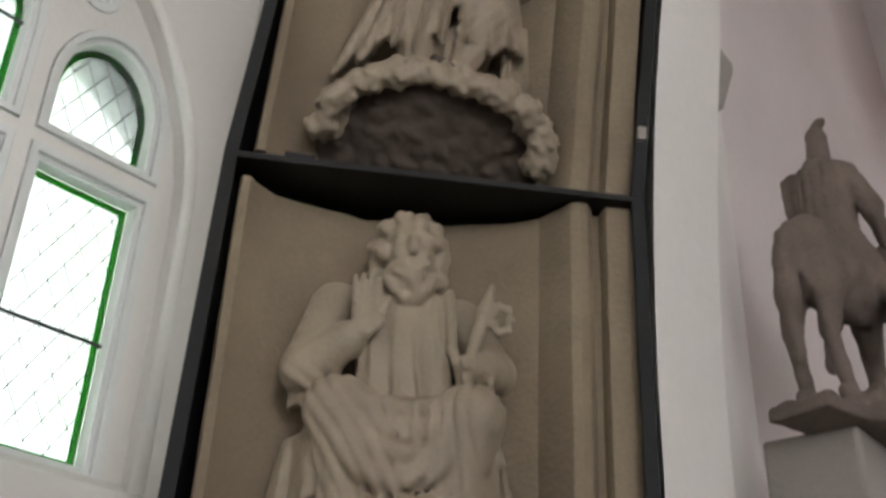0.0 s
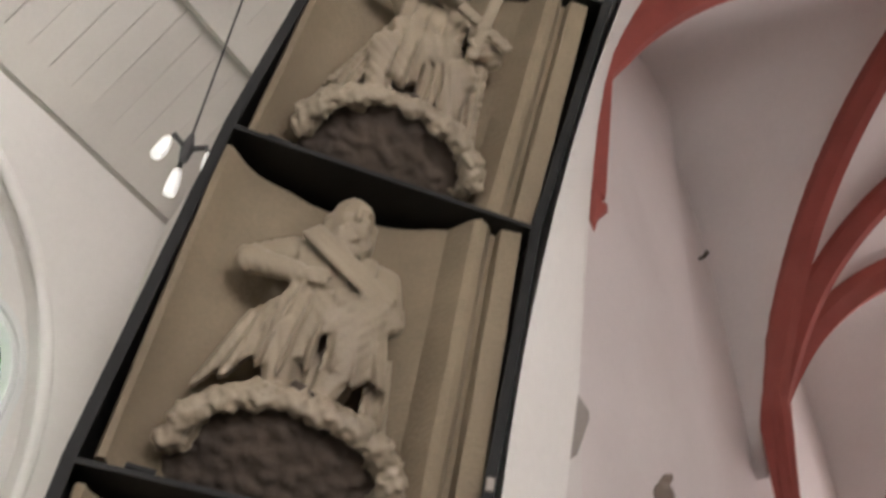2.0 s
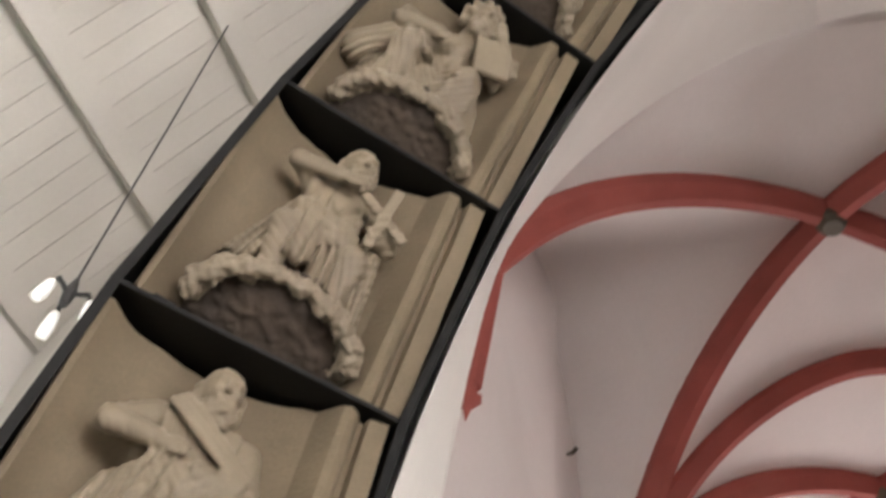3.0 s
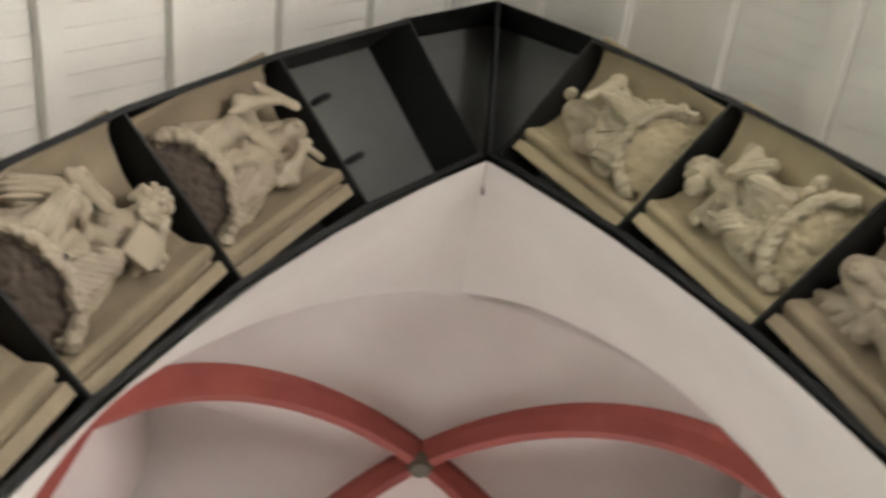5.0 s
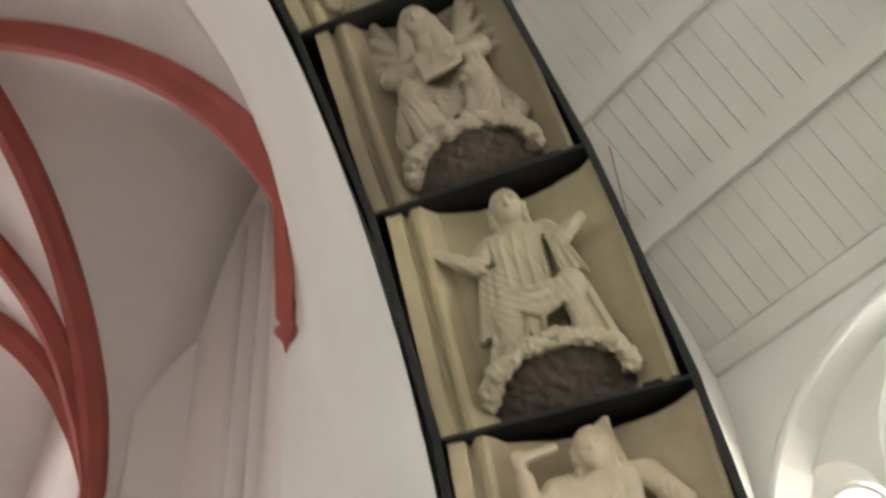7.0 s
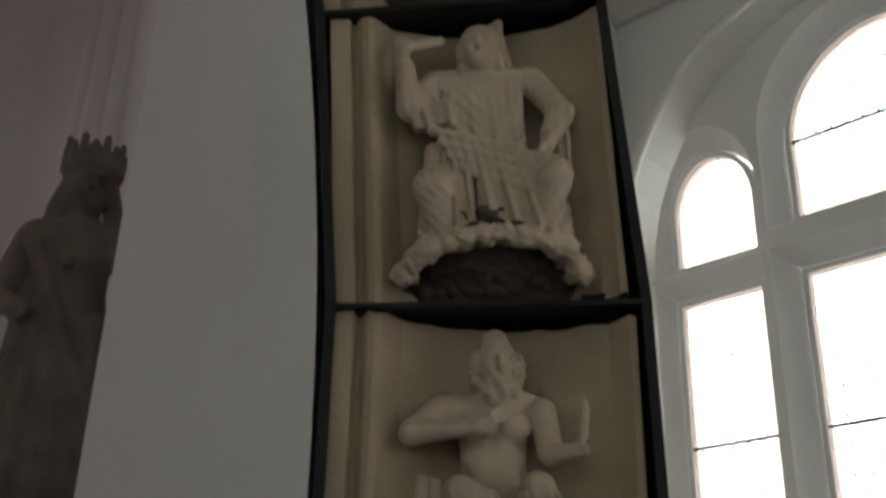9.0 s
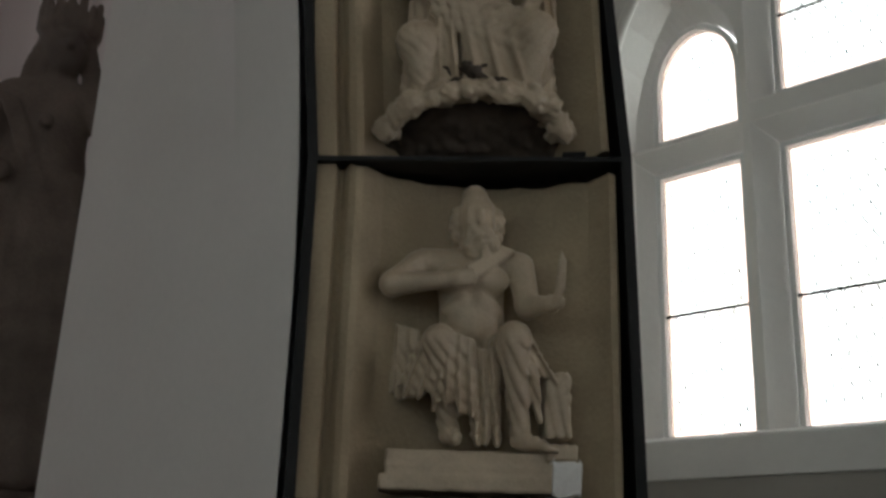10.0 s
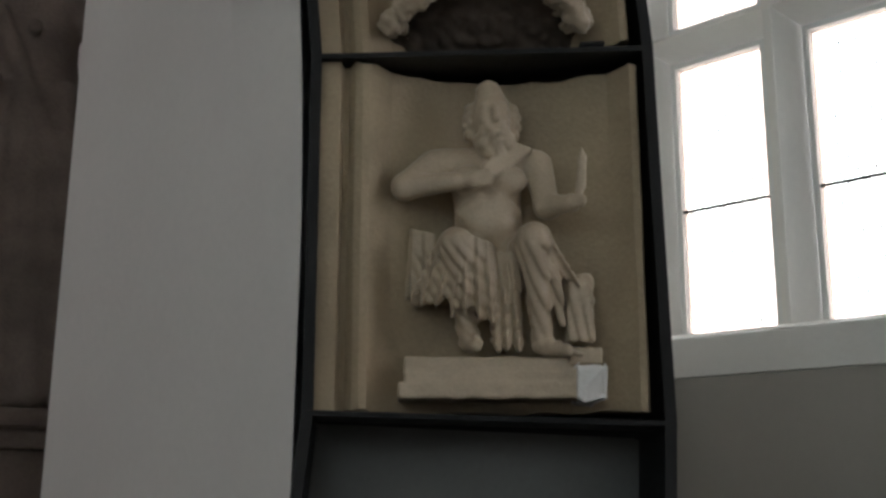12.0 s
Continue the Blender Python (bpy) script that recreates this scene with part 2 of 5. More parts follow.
# ---- nave side walls, windows and boarded ceiling ----
SILLS = {-1: 2.125, 1: 1.97}
for side in SIDES:
    mid, half, spring, rise = WINDOWS[side]
    # the first hole is the window; two unseen ones are added for light
    holes = [arch_loop(mid + step, half, SILLS[side], spring - 0.08, rise) for step in (0, -3.1, -6.0)]
    outline = [(BACK - 0.3, 0.0), (1.95, 0.0), (1.95, EAVES[side] + 0.1), (BACK - 0.3, EAVES[side] + 0.1)]
    place = (lambda u, v, s=side: (s * NAVE, u, v))
    w = part("wall_left" if side < 0 else "wall_right", sheet_with_holes(outline, holes, place, (side * (0.14 if side < 0 else 0.24), 0, 0)), WHITE)
    tagged(w, "white plastered side wall of the nave", "wall", kind="structure")
    slope = (RIDGE - EAVES[side]) / NAVE
    out = [(side * (NAVE + 0.1), BACK, EAVES[side] - 0.1 * slope), (0, BACK, RIDGE), (0, BACK, RIDGE + 0.16), (side * (NAVE + 0.1), BACK, EAVES[side] + 0.16)]
    bm = prism(out, (0, 2.0 - BACK, 0))
    # battens along the nave, and the edges of single boards between them
    normal = Vector((-side * slope, 0, -1)).normalized()
    along = Vector((-side, 0, slope)).normalized()
    length = math.hypot(NAVE, RIDGE - EAVES[side])
    eave = Vector((side * NAVE, 0, EAVES[side]))
    cut = 0.405 * math.hypot(1, slope)
    k = 0
    while k * cut < length:
        a = eave + along * (k * cut + 0.03)
        q = [a - along * 0.055, a + along * 0.055, a + along * 0.05 + normal * 0.06, a - along * 0.05 + normal * 0.06]
        add_prism(bm, [(p.x, BACK, p.z) for p in q], (0, 1.95 - BACK, 0))
        k += 1
    y = 1.9
    rng = random.Random(5 + side)
    while y > BACK:
        wide = 0.098
        lift = 0.005 + 0.003 * rng.random()
        a, b = eave, eave + along * length
        pts = [Vector((a.x, y - 0.0017, a.z)), Vector((b.x, y - 0.0017, b.z)), Vector((b.x, y - wide + 0.0017, b.z)), Vector((a.x, y - wide + 0.0017, a.z))]
        add_prism(bm, pts, normal * lift)
        y -= wide
    c = part("ceiling_left" if side < 0 else "ceiling_right", bm, BOARD)
    tagged(c, "white painted boarded ceiling with narrow battens", "ceiling", kind="structure")
    # cornice strip where wall and ceiling meet
    e = EAVES[side]
    bm = prism([(side * NAVE, BACK, e - 0.05), (side * (NAVE - 0.03), BACK, e - 0.035), (side * (NAVE - 0.035), BACK, e + 0.03), (side * NAVE, BACK, e + 0.0)], (0, 1.93 - BACK, 0))
    tagged(part("trim_left" if side < 0 else "trim_right", bm, BOARD), "painted wooden strip along the wall top", "trim", kind="structure")
w = part("wall_back", box((-NAVE - 0.3, BACK - 0.3, 0), (NAVE + 0.3, BACK, RIDGE + 0.2)), WHITE)
tagged(w, "white plastered end wall of the nave", "wall", kind="structure")

# wainscot below the window, backlit shade put into its grey
for side in SIDES:
    z = SILLS[side]
    bm = bmesh.new()
    add_prism(bm, [(side * (NAVE - 0.004), BACK, z - 0.13), (side * (NAVE - 0.02), BACK, z - 0.125), (side * (NAVE - 0.024), BACK, z - 0.005), (side * (NAVE - 0.004), BACK, z)], (0, 1.93 - BACK, 0))
    lower = part("wainscot_left" if side < 0 else "wainscot_right", box((side * (NAVE - 0.012), BACK, 0), (side * (NAVE + 0.01), 1.93, z - 0.126)), SILL)
    tagged(lower, "grey lower wall below the window ledge, darkened for shade", "wainscot", kind="structure")
    tagged(part("sill_left" if side < 0 else "sill_right", bm, WHITE), "broad plastered ledge under the window", "window sill", kind="structure")


def rect_loop(a, b, low, high):
    return [(a, low), (b, low), (b, high), (a, high)]


def glass_material():
    m = bpy.data.materials.new("window_glass")
    m.use_nodes = True
    n, link = m.node_tree.nodes, m.node_tree.links.new
    n.remove(n["Principled BSDF"])
    clear, shine, mix, fres = n.new("ShaderNodeBsdfTransparent"), n.new("ShaderNodeBsdfGlossy"), n.new("ShaderNodeMixShader"), n.new("ShaderNodeFresnel")
    shine.inputs["Roughness"].default_value = 0.08
    wave = n.new("ShaderNodeTexNoise")
    wave.inputs["Scale"].default_value = 6
    tone = n.new("ShaderNodeValToRGB")
    tone.color_ramp.elements[0].color, tone.color_ramp.elements[1].color = (0.82, 0.88, 0.84, 1), (0.97, 0.98, 0.95, 1)
    link(wave.outputs["Fac"], tone.inputs["Fac"])
    link(tone.outputs["Color"], clear.inputs["Color"])
    link(fres.outputs[0], mix.inputs[0])
    link(clear.outputs[0], mix.inputs[1])
    link(shine.outputs[0], mix.inputs[2])
    link(mix.outputs[0], n["Material Output"].inputs[0])
    return m


def tinted_glass(name, colour):
    m = bpy.data.materials.new(name)
    m.use_nodes = True
    n, link = m.node_tree.nodes, m.node_tree.links.new
    n.remove(n["Principled BSDF"])
    clear, shine, mix = n.new("ShaderNodeBsdfTransparent"), n.new("ShaderNodeBsdfGlossy"), n.new("ShaderNodeMixShader")
    clear.inputs["Color"].default_value = (*colour, 1)
    shine.inputs["Roughness"].default_value = 0.2
    mix.inputs[0].default_value = 0.06
    link(clear.outputs[0], mix.inputs[1])
    link(shine.outputs[0], mix.inputs[2])
    link(mix.outputs[0], n["Material Output"].inputs[0])
    return m


GLASS = glass_material()
GREEN_GLASS = tinted_glass("green_border_glass", (0.07, 0.3, 0.045))
PINK_GLASS = tinted_glass("rose_lattice_glass", (0.95, 0.82, 0.78))


def leading(bm, side, inside, a, b, low, high, x, pitch):
    """Diagonal lead cames over a light; inside tells whether a point lies in it."""
    rise = (b - a) / pitch
    step = (b - a) / rise
    span = (high - low) + (b - a) * 1.7
    count = int(span / (step * 1.7)) + 2
    for slant in (1.7, -1.7):
        for i in range(-count, count * 2):
            prev = None
            for j in range(25):
                u = a + (b - a) * j / 24
                v = low + i * step * 1.7 + slant * (u - a)
                p = (u, v) if inside(u, v) else None
                if p is None and prev is not None and prev[1] != prev[0]:
                    s, e = prev
                    add_tube(bm, [(x, *s), (x, *e)], 0.0019 if side < 0 else 0.0024, 4)
                if p is None:
                    prev = None
                else:
                    prev = (prev[0] if prev else p, p)
            if prev and prev[0] != prev[1]:
                add_tube(bm, [(x, *prev[0]), (x, *prev[1])], 0.0019 if side < 0 else 0.0024, 4)


def chamfered_sheet(outline, holes, x, depth, chamfer):
    """A slab across the x axis whose holes narrow from the near face to the far one."""
    bm = bmesh.new()
    wide = []
    for hole in holes:
        us, vs = [p[0] for p in hole], [p[1] for p in hole]
        cu, cv, hu, hv = (min(us) + max(us)) / 2, (min(vs) + max(vs)) / 2, (max(us) - min(us)) / 2, (max(vs) - min(vs)) / 2
        by = min(chamfer, 0.02) if hu < 0.1 else chamfer
        wide.append([(cu + (u - cu) * (hu + by) / hu, cv + (v - cv) * (hv + by) / hv) for u, v in hole])
    rings = []
    for loops, at in (((outline, *wide), x), ((outline, *holes), x + depth)):
        rings.append([[bm.verts.new((at, u, v)) for u, v in loop] for loop in loops])
    flat = [v for loop in rings[0] for v in loop]
    for tri in tessellate_polygon([[Vector((u, v, 0)) for u, v in loop] for loop in (outline, *wide)]):
        bm.faces.new([flat[i] for i in tri])
    for near, far in zip(*rings):
        n = len(near)
        for j in range(n):
            bm.faces.new((near[j], near[(j + 1) % n], far[(j + 1) % n], far[j]))
    return bm


# for each side: the lights, top of the lower ones, foot and spring of the side ones above, foot, spring and rise of the middle one, roundel
LIGHTS = {-1: (((1.304, 1.668), (-0.068, 0.296), (0.387, 1.213)), 3.014, 3.10, 3.271, 3.10, 3.405, 0.4, (1.372, 3.634)),
          1: (((1.525, 1.91), (0.05, 0.435), (0.58, 1.385)), 3.08, 3.2, 3.44, 3.27, 3.6, 0.42, (1.5, 3.86))}


def triple_window(side, green):
    mid, half, spring, rise = WINDOWS[side]
    low = SILLS[side]
    inset_by = 0.1 if side < 0 else 0.22
    x = side * (NAVE + inset_by)
    win = thing("window_1" if side < 0 else "window_2", "three-light church window with leaded panes in white frames" if side < 0 else "sunlit three-light church window with rose tinted leading", "window", kind="structure")
    lights, top, bar, head, middle_low, middle_spring, middle_rise, spot = LIGHTS[side]
    chamfer, depth = (0.022, 0.12) if side < 0 else (0.055, 0.2)
    holes = []
    for i, (a, b) in enumerate(lights):
        c, h = (a + b) / 2, (b - a) / 2
        holes.append(rect_loop(a, b, low + 0.05, top))
        holes.append(arch_loop(c, h, bar if i < 2 else middle_low, head if i < 2 else middle_spring, h * 1.3 if i < 2 else middle_rise))
        if i < 2 and side < 0:
            cy, cz = (spot[0] if i == 0 else 2 * mid - spot[0]), spot[1]
            holes.append([(cy + 0.05 * math.cos(q), cz + 0.05 * math.sin(q)) for q in [2 * math.pi * k / 20 for k in range(20)]])
    outline = arch_loop(mid, half + 0.07, low - 0.05, spring - 0.08, rise + 0.07)
    part("tracery", chamfered_sheet(outline, holes, x, side * depth, chamfer), WHITE, win)
    gx = x + side * (depth - 0.05)
    for i, hole in enumerate(holes):
        us, vs = [p[0] for p in hole], [p[1] for p in hole]
        a, b, lo, hi = min(us), max(us), min(vs), max(vs)
        c, h = (a + b) / 2, (b - a) / 2
        # stepped white frame round the light
        frame_bm = bmesh.new()
        for inset, dx in (((-0.018, -0.008), (0.0, 0.012)) if side < 0 else ((0.0, 0.12),)):
            n = len(hole)
            cu, cv = c, (lo + hi) / 2
            ring = []
            for u, v in hole:
                fu, fv = (h - inset) / h, ((hi - lo) / 2 - inset) / ((hi - lo) / 2)
                ring.append((cu + (u - cu) * fu, cv + (v - cv) * fv))
            inner = [(cu + (u - cu) * (1 - 0.02 / h), cv + (v - cv) * (1 - 0.02 / ((hi - lo) / 2))) for u, v in ring]
            r0 = [frame_bm.verts.new((x + side * dx, u, v)) for u, v in ring]
            r1 = [frame_bm.verts.new((x + side * dx, u, v)) for u, v in inner]
            r2 = [frame_bm.verts.new((x + side * (dx + 0.05), u, v)) for u, v in inner]
            r3 = [frame_bm.verts.new((x + side * (dx + 0.05), u, v)) for u, v in ring]
            for q0, q1 in ((r0, r1), (r1, r2), (r2, r3), (r3, r0)):
                for j in range(n):
                    frame_bm.faces.new((q0[j], q0[(j + 1) % n], q1[(j + 1) % n], q1[j]))
        part("window_frame", frame_bm, FRAME_PAINT, win)
        bm = bmesh.new()
        add_prism(bm, [(gx, u, v) for u, v in hole], (side * 0.004, 0, 0))
        pane = part("pane", bm, GLASS, win)
        pane.visible_shadow = False
        # coloured border strip
        for inset, width, mat, lab in ((0.02, 0.023, GREEN_GLASS if green else PINK_GLASS, "green glass border" if green else "rose glass border"),):
            bm = bmesh.new()
            n = len(hole)
            cu, cv = c, (lo + hi) / 2

            def ring_at(d, xx):
                fu, fv = (h - d) / h, ((hi - lo) / 2 - d) / ((hi - lo) / 2)
                return [bm.verts.new((xx, cu + (u - cu) * fu, cv + (v - cv) * fv)) for u, v in hole]
            if h < 0.1:
                inset, width = 0.012, 0.012
            q = [ring_at(inset, gx - side * 0.004), ring_at(inset + width, gx - side * 0.004), ring_at(inset + width, gx - side * 0.001), ring_at(inset, gx - side * 0.001)]
            for q0, q1 in zip(q, q[1:] + q[:1]):
                for j in range(n):
                    bm.faces.new((q0[j], q0[(j + 1) % n], q1[(j + 1) % n], q1[j]))
            strip = part("border", bm, mat, pane, lab)
            strip.visible_shadow = False
        bm = bmesh.new()

        def inside(u, v, a=a, b=b, lo=lo, hi=hi, c=c, h=h, arched=len(hole) > 4):
            if not (a + 0.045 < u < b - 0.045 and lo + 0.03 < v < hi - 0.03):
                return False
            if arched and v > hi - h:
                return (u - c) ** 2 + (v - (hi - h)) ** 2 < (h - 0.045) ** 2
            return True
        if h > 0.1:
            leading(bm, side, inside, a, b, lo, hi, gx - side * 0.008, 0.075 if green else 0.06)
            if hi - lo > 0.6:
                add_tube(bm, [(gx - side * 0.015, a, lo + 0.45 * (hi - lo)), (gx - side * 0.015, b, lo + 0.45 * (hi - lo))], 0.007, 6)
        else:
            for rr in (0.018, 0.034):
                add_tube(bm, [(gx - side * 0.006, c + rr * math.cos(q), (lo + hi) / 2 + rr * math.sin(q)) for q in [2 * math.pi * k / 16 for k in range(17)]], 0.002, 4)
        part("lead_lattice", bm, LEAD, win, "thin dark lead cames")
    # sloping inner sill
    bm = prism([(side * (NAVE + 0.005), mid - half + 0.004, low + 0.004), (side * (NAVE + inset_by - 0.005), mid - half + 0.004, low + 0.004), (side * (NAVE + inset_by - 0.005), mid - half + 0.004, low + 0.05)], (0, 2 * half - 0.008, 0))
    part("window_sill", bm, WHITE, win)
    # roll moulding round the reveal
    loop = arch_loop(mid, half - 0.004, low + 0.01, spring - 0.08, rise - 0.004, 28)
    part("reveal_moulding", tube([(side * (NAVE + 0.012), u, v) for u, v in loop], 0.022, 8, 1.0, (1, 0, 0)), WHITE, win, smooth=True)


triple_window(-1, True)
triple_window(1, False)

# ---- bright open air outside the windows ----


def daylight_backdrop(name, low_colour, high_colour, strength):
    m = bpy.data.materials.new(name)
    m.use_nodes = True
    n, link = m.node_tree.nodes, m.node_tree.links.new
    n.remove(n["Principled BSDF"])
    glow, ramp, noise_node, coords = n.new("ShaderNodeEmission"), n.new("ShaderNodeValToRGB"), n.new("ShaderNodeTexNoise"), n.new("ShaderNodeTexCoord")
    noise_node.inputs["Scale"].default_value, noise_node.inputs["Detail"].default_value = 1.3, 4
    link(coords.outputs["Object"], noise_node.inputs["Vector"])
    ramp.color_ramp.elements[0].position, ramp.color_ramp.elements[1].position = 0.35, 0.62
    ramp.color_ramp.elements[0].color, ramp.color_ramp.elements[1].color = (*low_colour, 1), (*high_colour, 1)
    link(noise_node.outputs["Fac"], ramp.inputs["Fac"])
    link(ramp.outputs["Color"], glow.inputs["Color"])
    glow.inputs["Strength"].default_value = strength
    link(glow.outputs[0], n["Material Output"].inputs[0])
    return m


for side in SIDES:
    mat = daylight_backdrop("bright_garden", (0.85, 0.95, 0.8), (1, 1, 1), 14.0) if side < 0 else daylight_backdrop("bright_street", (1.0, 0.86, 0.8), (0.98, 0.98, 1.0), 52.0)
    b = part("backdrop_left" if side < 0 else "backdrop_right", box((side * (NAVE + 1.6), BACK, -1), (side * (NAVE + 1.62), 5, 8)), mat)
    tagged(b, "bright overexposed daylight outside the windows", "backdrop", kind="structure")
b = part("backdrop_choir", box((-3, CHOIR_END + 1.2, -1), (3, CHOIR_END + 1.22, 8)), daylight_backdrop("bright_sky", (1, 0.9, 0.85), (1, 0.97, 0.93), 12.0))
tagged(b, "bright daylight outside the choir window", "backdrop", kind="structure")

# ---- choir: walls, vault and red ribs ----


def vault_height(x, y):
    u = (x - AXIS) / CHOIR
    for y0, y1 in zip(BAYS, BAYS[1:]):
        if y <= y1 or y1 == BAYS[-1]:
            v = (2 * y - y0 - y1) / (y1 - y0)
            return SPRING + (CROWN - SPRING) * max(super_arch(min(1, abs(u))), super_arch(min(1, abs(v))) * (1.0 if abs(u) < 1 else 1.0))


bm = bmesh.new()
nx, ny = 48, 96
grid = []
for j in range(ny + 1):
    y = REAR + (BAYS[-1] - REAR) * j / ny
    row = []
    for i in range(nx + 1):
        u = math.sin((i / nx - 0.5) * math.pi) if 0 < i < nx else (-1.12 if i == 0 else 1.25)
        x = AXIS + u * CHOIR
        row.append(bm.verts.new((x, y, vault_height(x, y))))
    grid.append(row)
for j in range(ny):
    for i in range(nx):
        bm.faces.new((grid[j][i], grid[j][i + 1], grid[j + 1][i + 1], grid[j + 1][i]))
got = bmesh.ops.extrude_face_region(bm, geom=list(bm.faces))
bmesh.ops.translate(bm, vec=(0, 0, 0.15), verts=[v for v in got["geom"] if isinstance(v, bmesh.types.BMVert)])
vault = part("ceiling_choir", bm, CHOIR_WHITE, smooth=True)
tagged(vault, "pinkish white plastered vault over the choir", "vault", kind="structure")

LEFT_FACE = [(-1.905, 2.89), (-1.91, 4.36), (-1.99, 4.4), (-1.99, CHOIR_END + 0.3), (-2.6, CHOIR_END + 0.3), (-2.6, 2.2), (-2.2, 2.13)]
w = part("wall_choir_left", prism([(x, y, 0) for x, y in LEFT_FACE], (0, 0, 7.4)), CHOIR_WHITE)
tagged(w, "pinkish white plastered choir wall beside the arch", "wall", kind="structure")
RIGHT_FACE = [(1.565, 2.905), (2.0, 2.95), (2.0, 5.1), (1.72, 5.3), (1.72, CHOIR_END + 0.3), (2.7, CHOIR_END + 0.3), (2.7, 2.2), (1.9, 2.2)]
w = part("wall_choir_right", prism([(x, y, 0) for x, y in RIGHT_FACE], (0, 0, 7.4)), CHOIR_WHITE)
tagged(w, "pinkish white plastered choir wall with a recess", "wall", kind="structure")
hole = arch_loop(AXIS, 0.75, 2.2, 4.6, 1.1)
w = part("wall_choir_end", sheet_with_holes([(-2.7, 0), (2.7, 0), (2.7, 8), (-2.7, 8)], [hole], lambda u, v: (u, CHOIR_END, v), (0, 0.3, 0)), CHOIR_WHITE)
tagged(w, "choir end wall with a tall window opening", "wall", kind="structure")
w = part("roof_choir", box((-2.7, 2.25, 7.4), (2.7, CHOIR_END + 0.3, 7.6)), CHOIR_WHITE)
tagged(w, "plastered ceiling above the choir vault", "ceiling", kind="structure")
# half-round shafts in the recess
for y, r in ((3.35, 0.07), (4.05, 0.05), (4.25, 0.07), (4.45, 0.05)):
    s = part("wall_shaft", tube([(2.0, y, 0), (2.0, y, 6.6)], r, 12, up=(1, 0, 0)), CHOIR_WHITE, smooth=True)
    tagged(s, "plastered half-round wall shaft", "shaft", "choir wall shafts", "structure")


def rib(a, b, name="vault_rib"):
    """A red painted rib below the vault between two points of the plan."""
    pts = []
    n = 30
    for i in range(n + 1):
        t = 1 - math.cos(i / n * math.pi / 2) if vault_height(*a) < CROWN - 0.5 else i / n
        x, y = a[0] + (b[0] - a[0]) * t, a[1] + (b[1] - a[1]) * t
        pts.append(Vector((x, y, vault_height(x, y) - 0.02)))
    foot = pts[0].z
    if foot < CROWN - 0.5:
        low = SPRING
        pts = [Vector((a[0], a[1], low + (foot - low) * q / 6)) for q in range(6)] + pts
        n = len(pts) - 1
    side_way = Vector((-(b[1] - a[1]), b[0] - a[0], 0)).normalized()
    bm = bmesh.new()
    rings = []
    for i, p in enumerate(pts):
        along = (pts[min(i + 1, n)] - pts[max(i - 1, 0)]).normalized()
        down = side_way.cross(along).normalized()
        if down.z > 0:
            down = -down
        if along.z > 0.9 or i == 0:
            inward = Vector((b[0] - a[0], b[1] - a[1], 0)).normalized()
            down = (inward - along * inward.dot(along)).normalized()
        prof = ((-0.085, -0.05), (-0.085, 0.03), (-0.055, 0.075), (-0.03, 0.12), (0.03, 0.12), (0.055, 0.075), (0.085, 0.03), (0.085, -0.05))
        thin = 0.42 + 0.58 * min(1.0, max(0.0, (p.z - SPRING) / 1.0)) if vault_height(*a) < CROWN - 0.5 else 1.0
        rings.append([bm.verts.new(p + side_way * (u * thin) + down * (v * thin)) for u, v in prof])
    for r0, r1 in zip(rings, rings[1:]):
        for k in range(8):
            bm.faces.new((r0[k], r0[(k + 1) % 8], r1[(k + 1) % 8], r1[k]))
    bm.faces.new(rings[0])
    bm.faces.new(rings[-1][::-1])
    return tagged(part(name, bm, RED), "red painted moulded vault rib", "rib", "choir vault ribs", "structure")


def springer(s, y):
    """Where the ribs of one side start at a bay's end."""
    if y == BAYS[0]:
        return (-1.79, 2.82) if s < 0 else (1.53, 2.86)
    return (AXIS + s * (CHOIR - 0.1) + (0.06 if s > 0 else 0.0), y)


def corbel(x, y, z, lean):
    """The pointed red end on which a rib dies into the wall."""
    bm = bmesh.new()
    prof = ((0.0, -0.20), (0.018, -0.14), (0.06, -0.085), (0.036, -0.06), (0.034, 0.0), (0.04, 0.08))
    rings = [[bm.verts.new((x + r * math.cos(q), y + r * math.sin(q), z + h)) for q in [2 * math.pi * k / 8 for k in range(8)]] for r, h in [(max(0.003, r), h) for r, h in prof]]
    for r0, r1 in zip(rings, rings[1:]):
        for k in range(8):
            bm.faces.new((r0[k], r0[(k + 1) % 8], r1[(k + 1) % 8], r1[k]))
    bm.faces.new(rings[0][::-1])
    bm.faces.new(rings[-1])
    return tagged(part("rib_corbel", bm, RED), "pointed red painted corbel carrying vault ribs", "corbel", "rib corbels", "structure")


for y0, y1 in zip(BAYS, BAYS[1:]):
    centre = (AXIS, (y0 + y1) / 2)
    for s in SIDES:
        for y in (y0, y1):
            rib(springer(s, y), centre)
    boss = part("vault_boss", tube([(centre[0], centre[1], CROWN - 0.03), (centre[0], centre[1], CROWN - 0.13), (centre[0], centre[1], CROWN - 0.17)], [0.09, 0.09, 0.06], 16, up=(1, 0, 0)), BRASS)
    tagged(boss, "dark round boss at the crossing of ribs", "boss", "vault bosses", "structure")
for s in SIDES:
    rib((AXIS + s * (CHOIR - 0.05), BAYS[1]), (AXIS, BAYS[1]))
    for y in BAYS[:2]:
        corbel(*springer(s, y), SPRING + 0.01, s)

# ---- the steel frame with its compartments ----
DEEP = 0.32


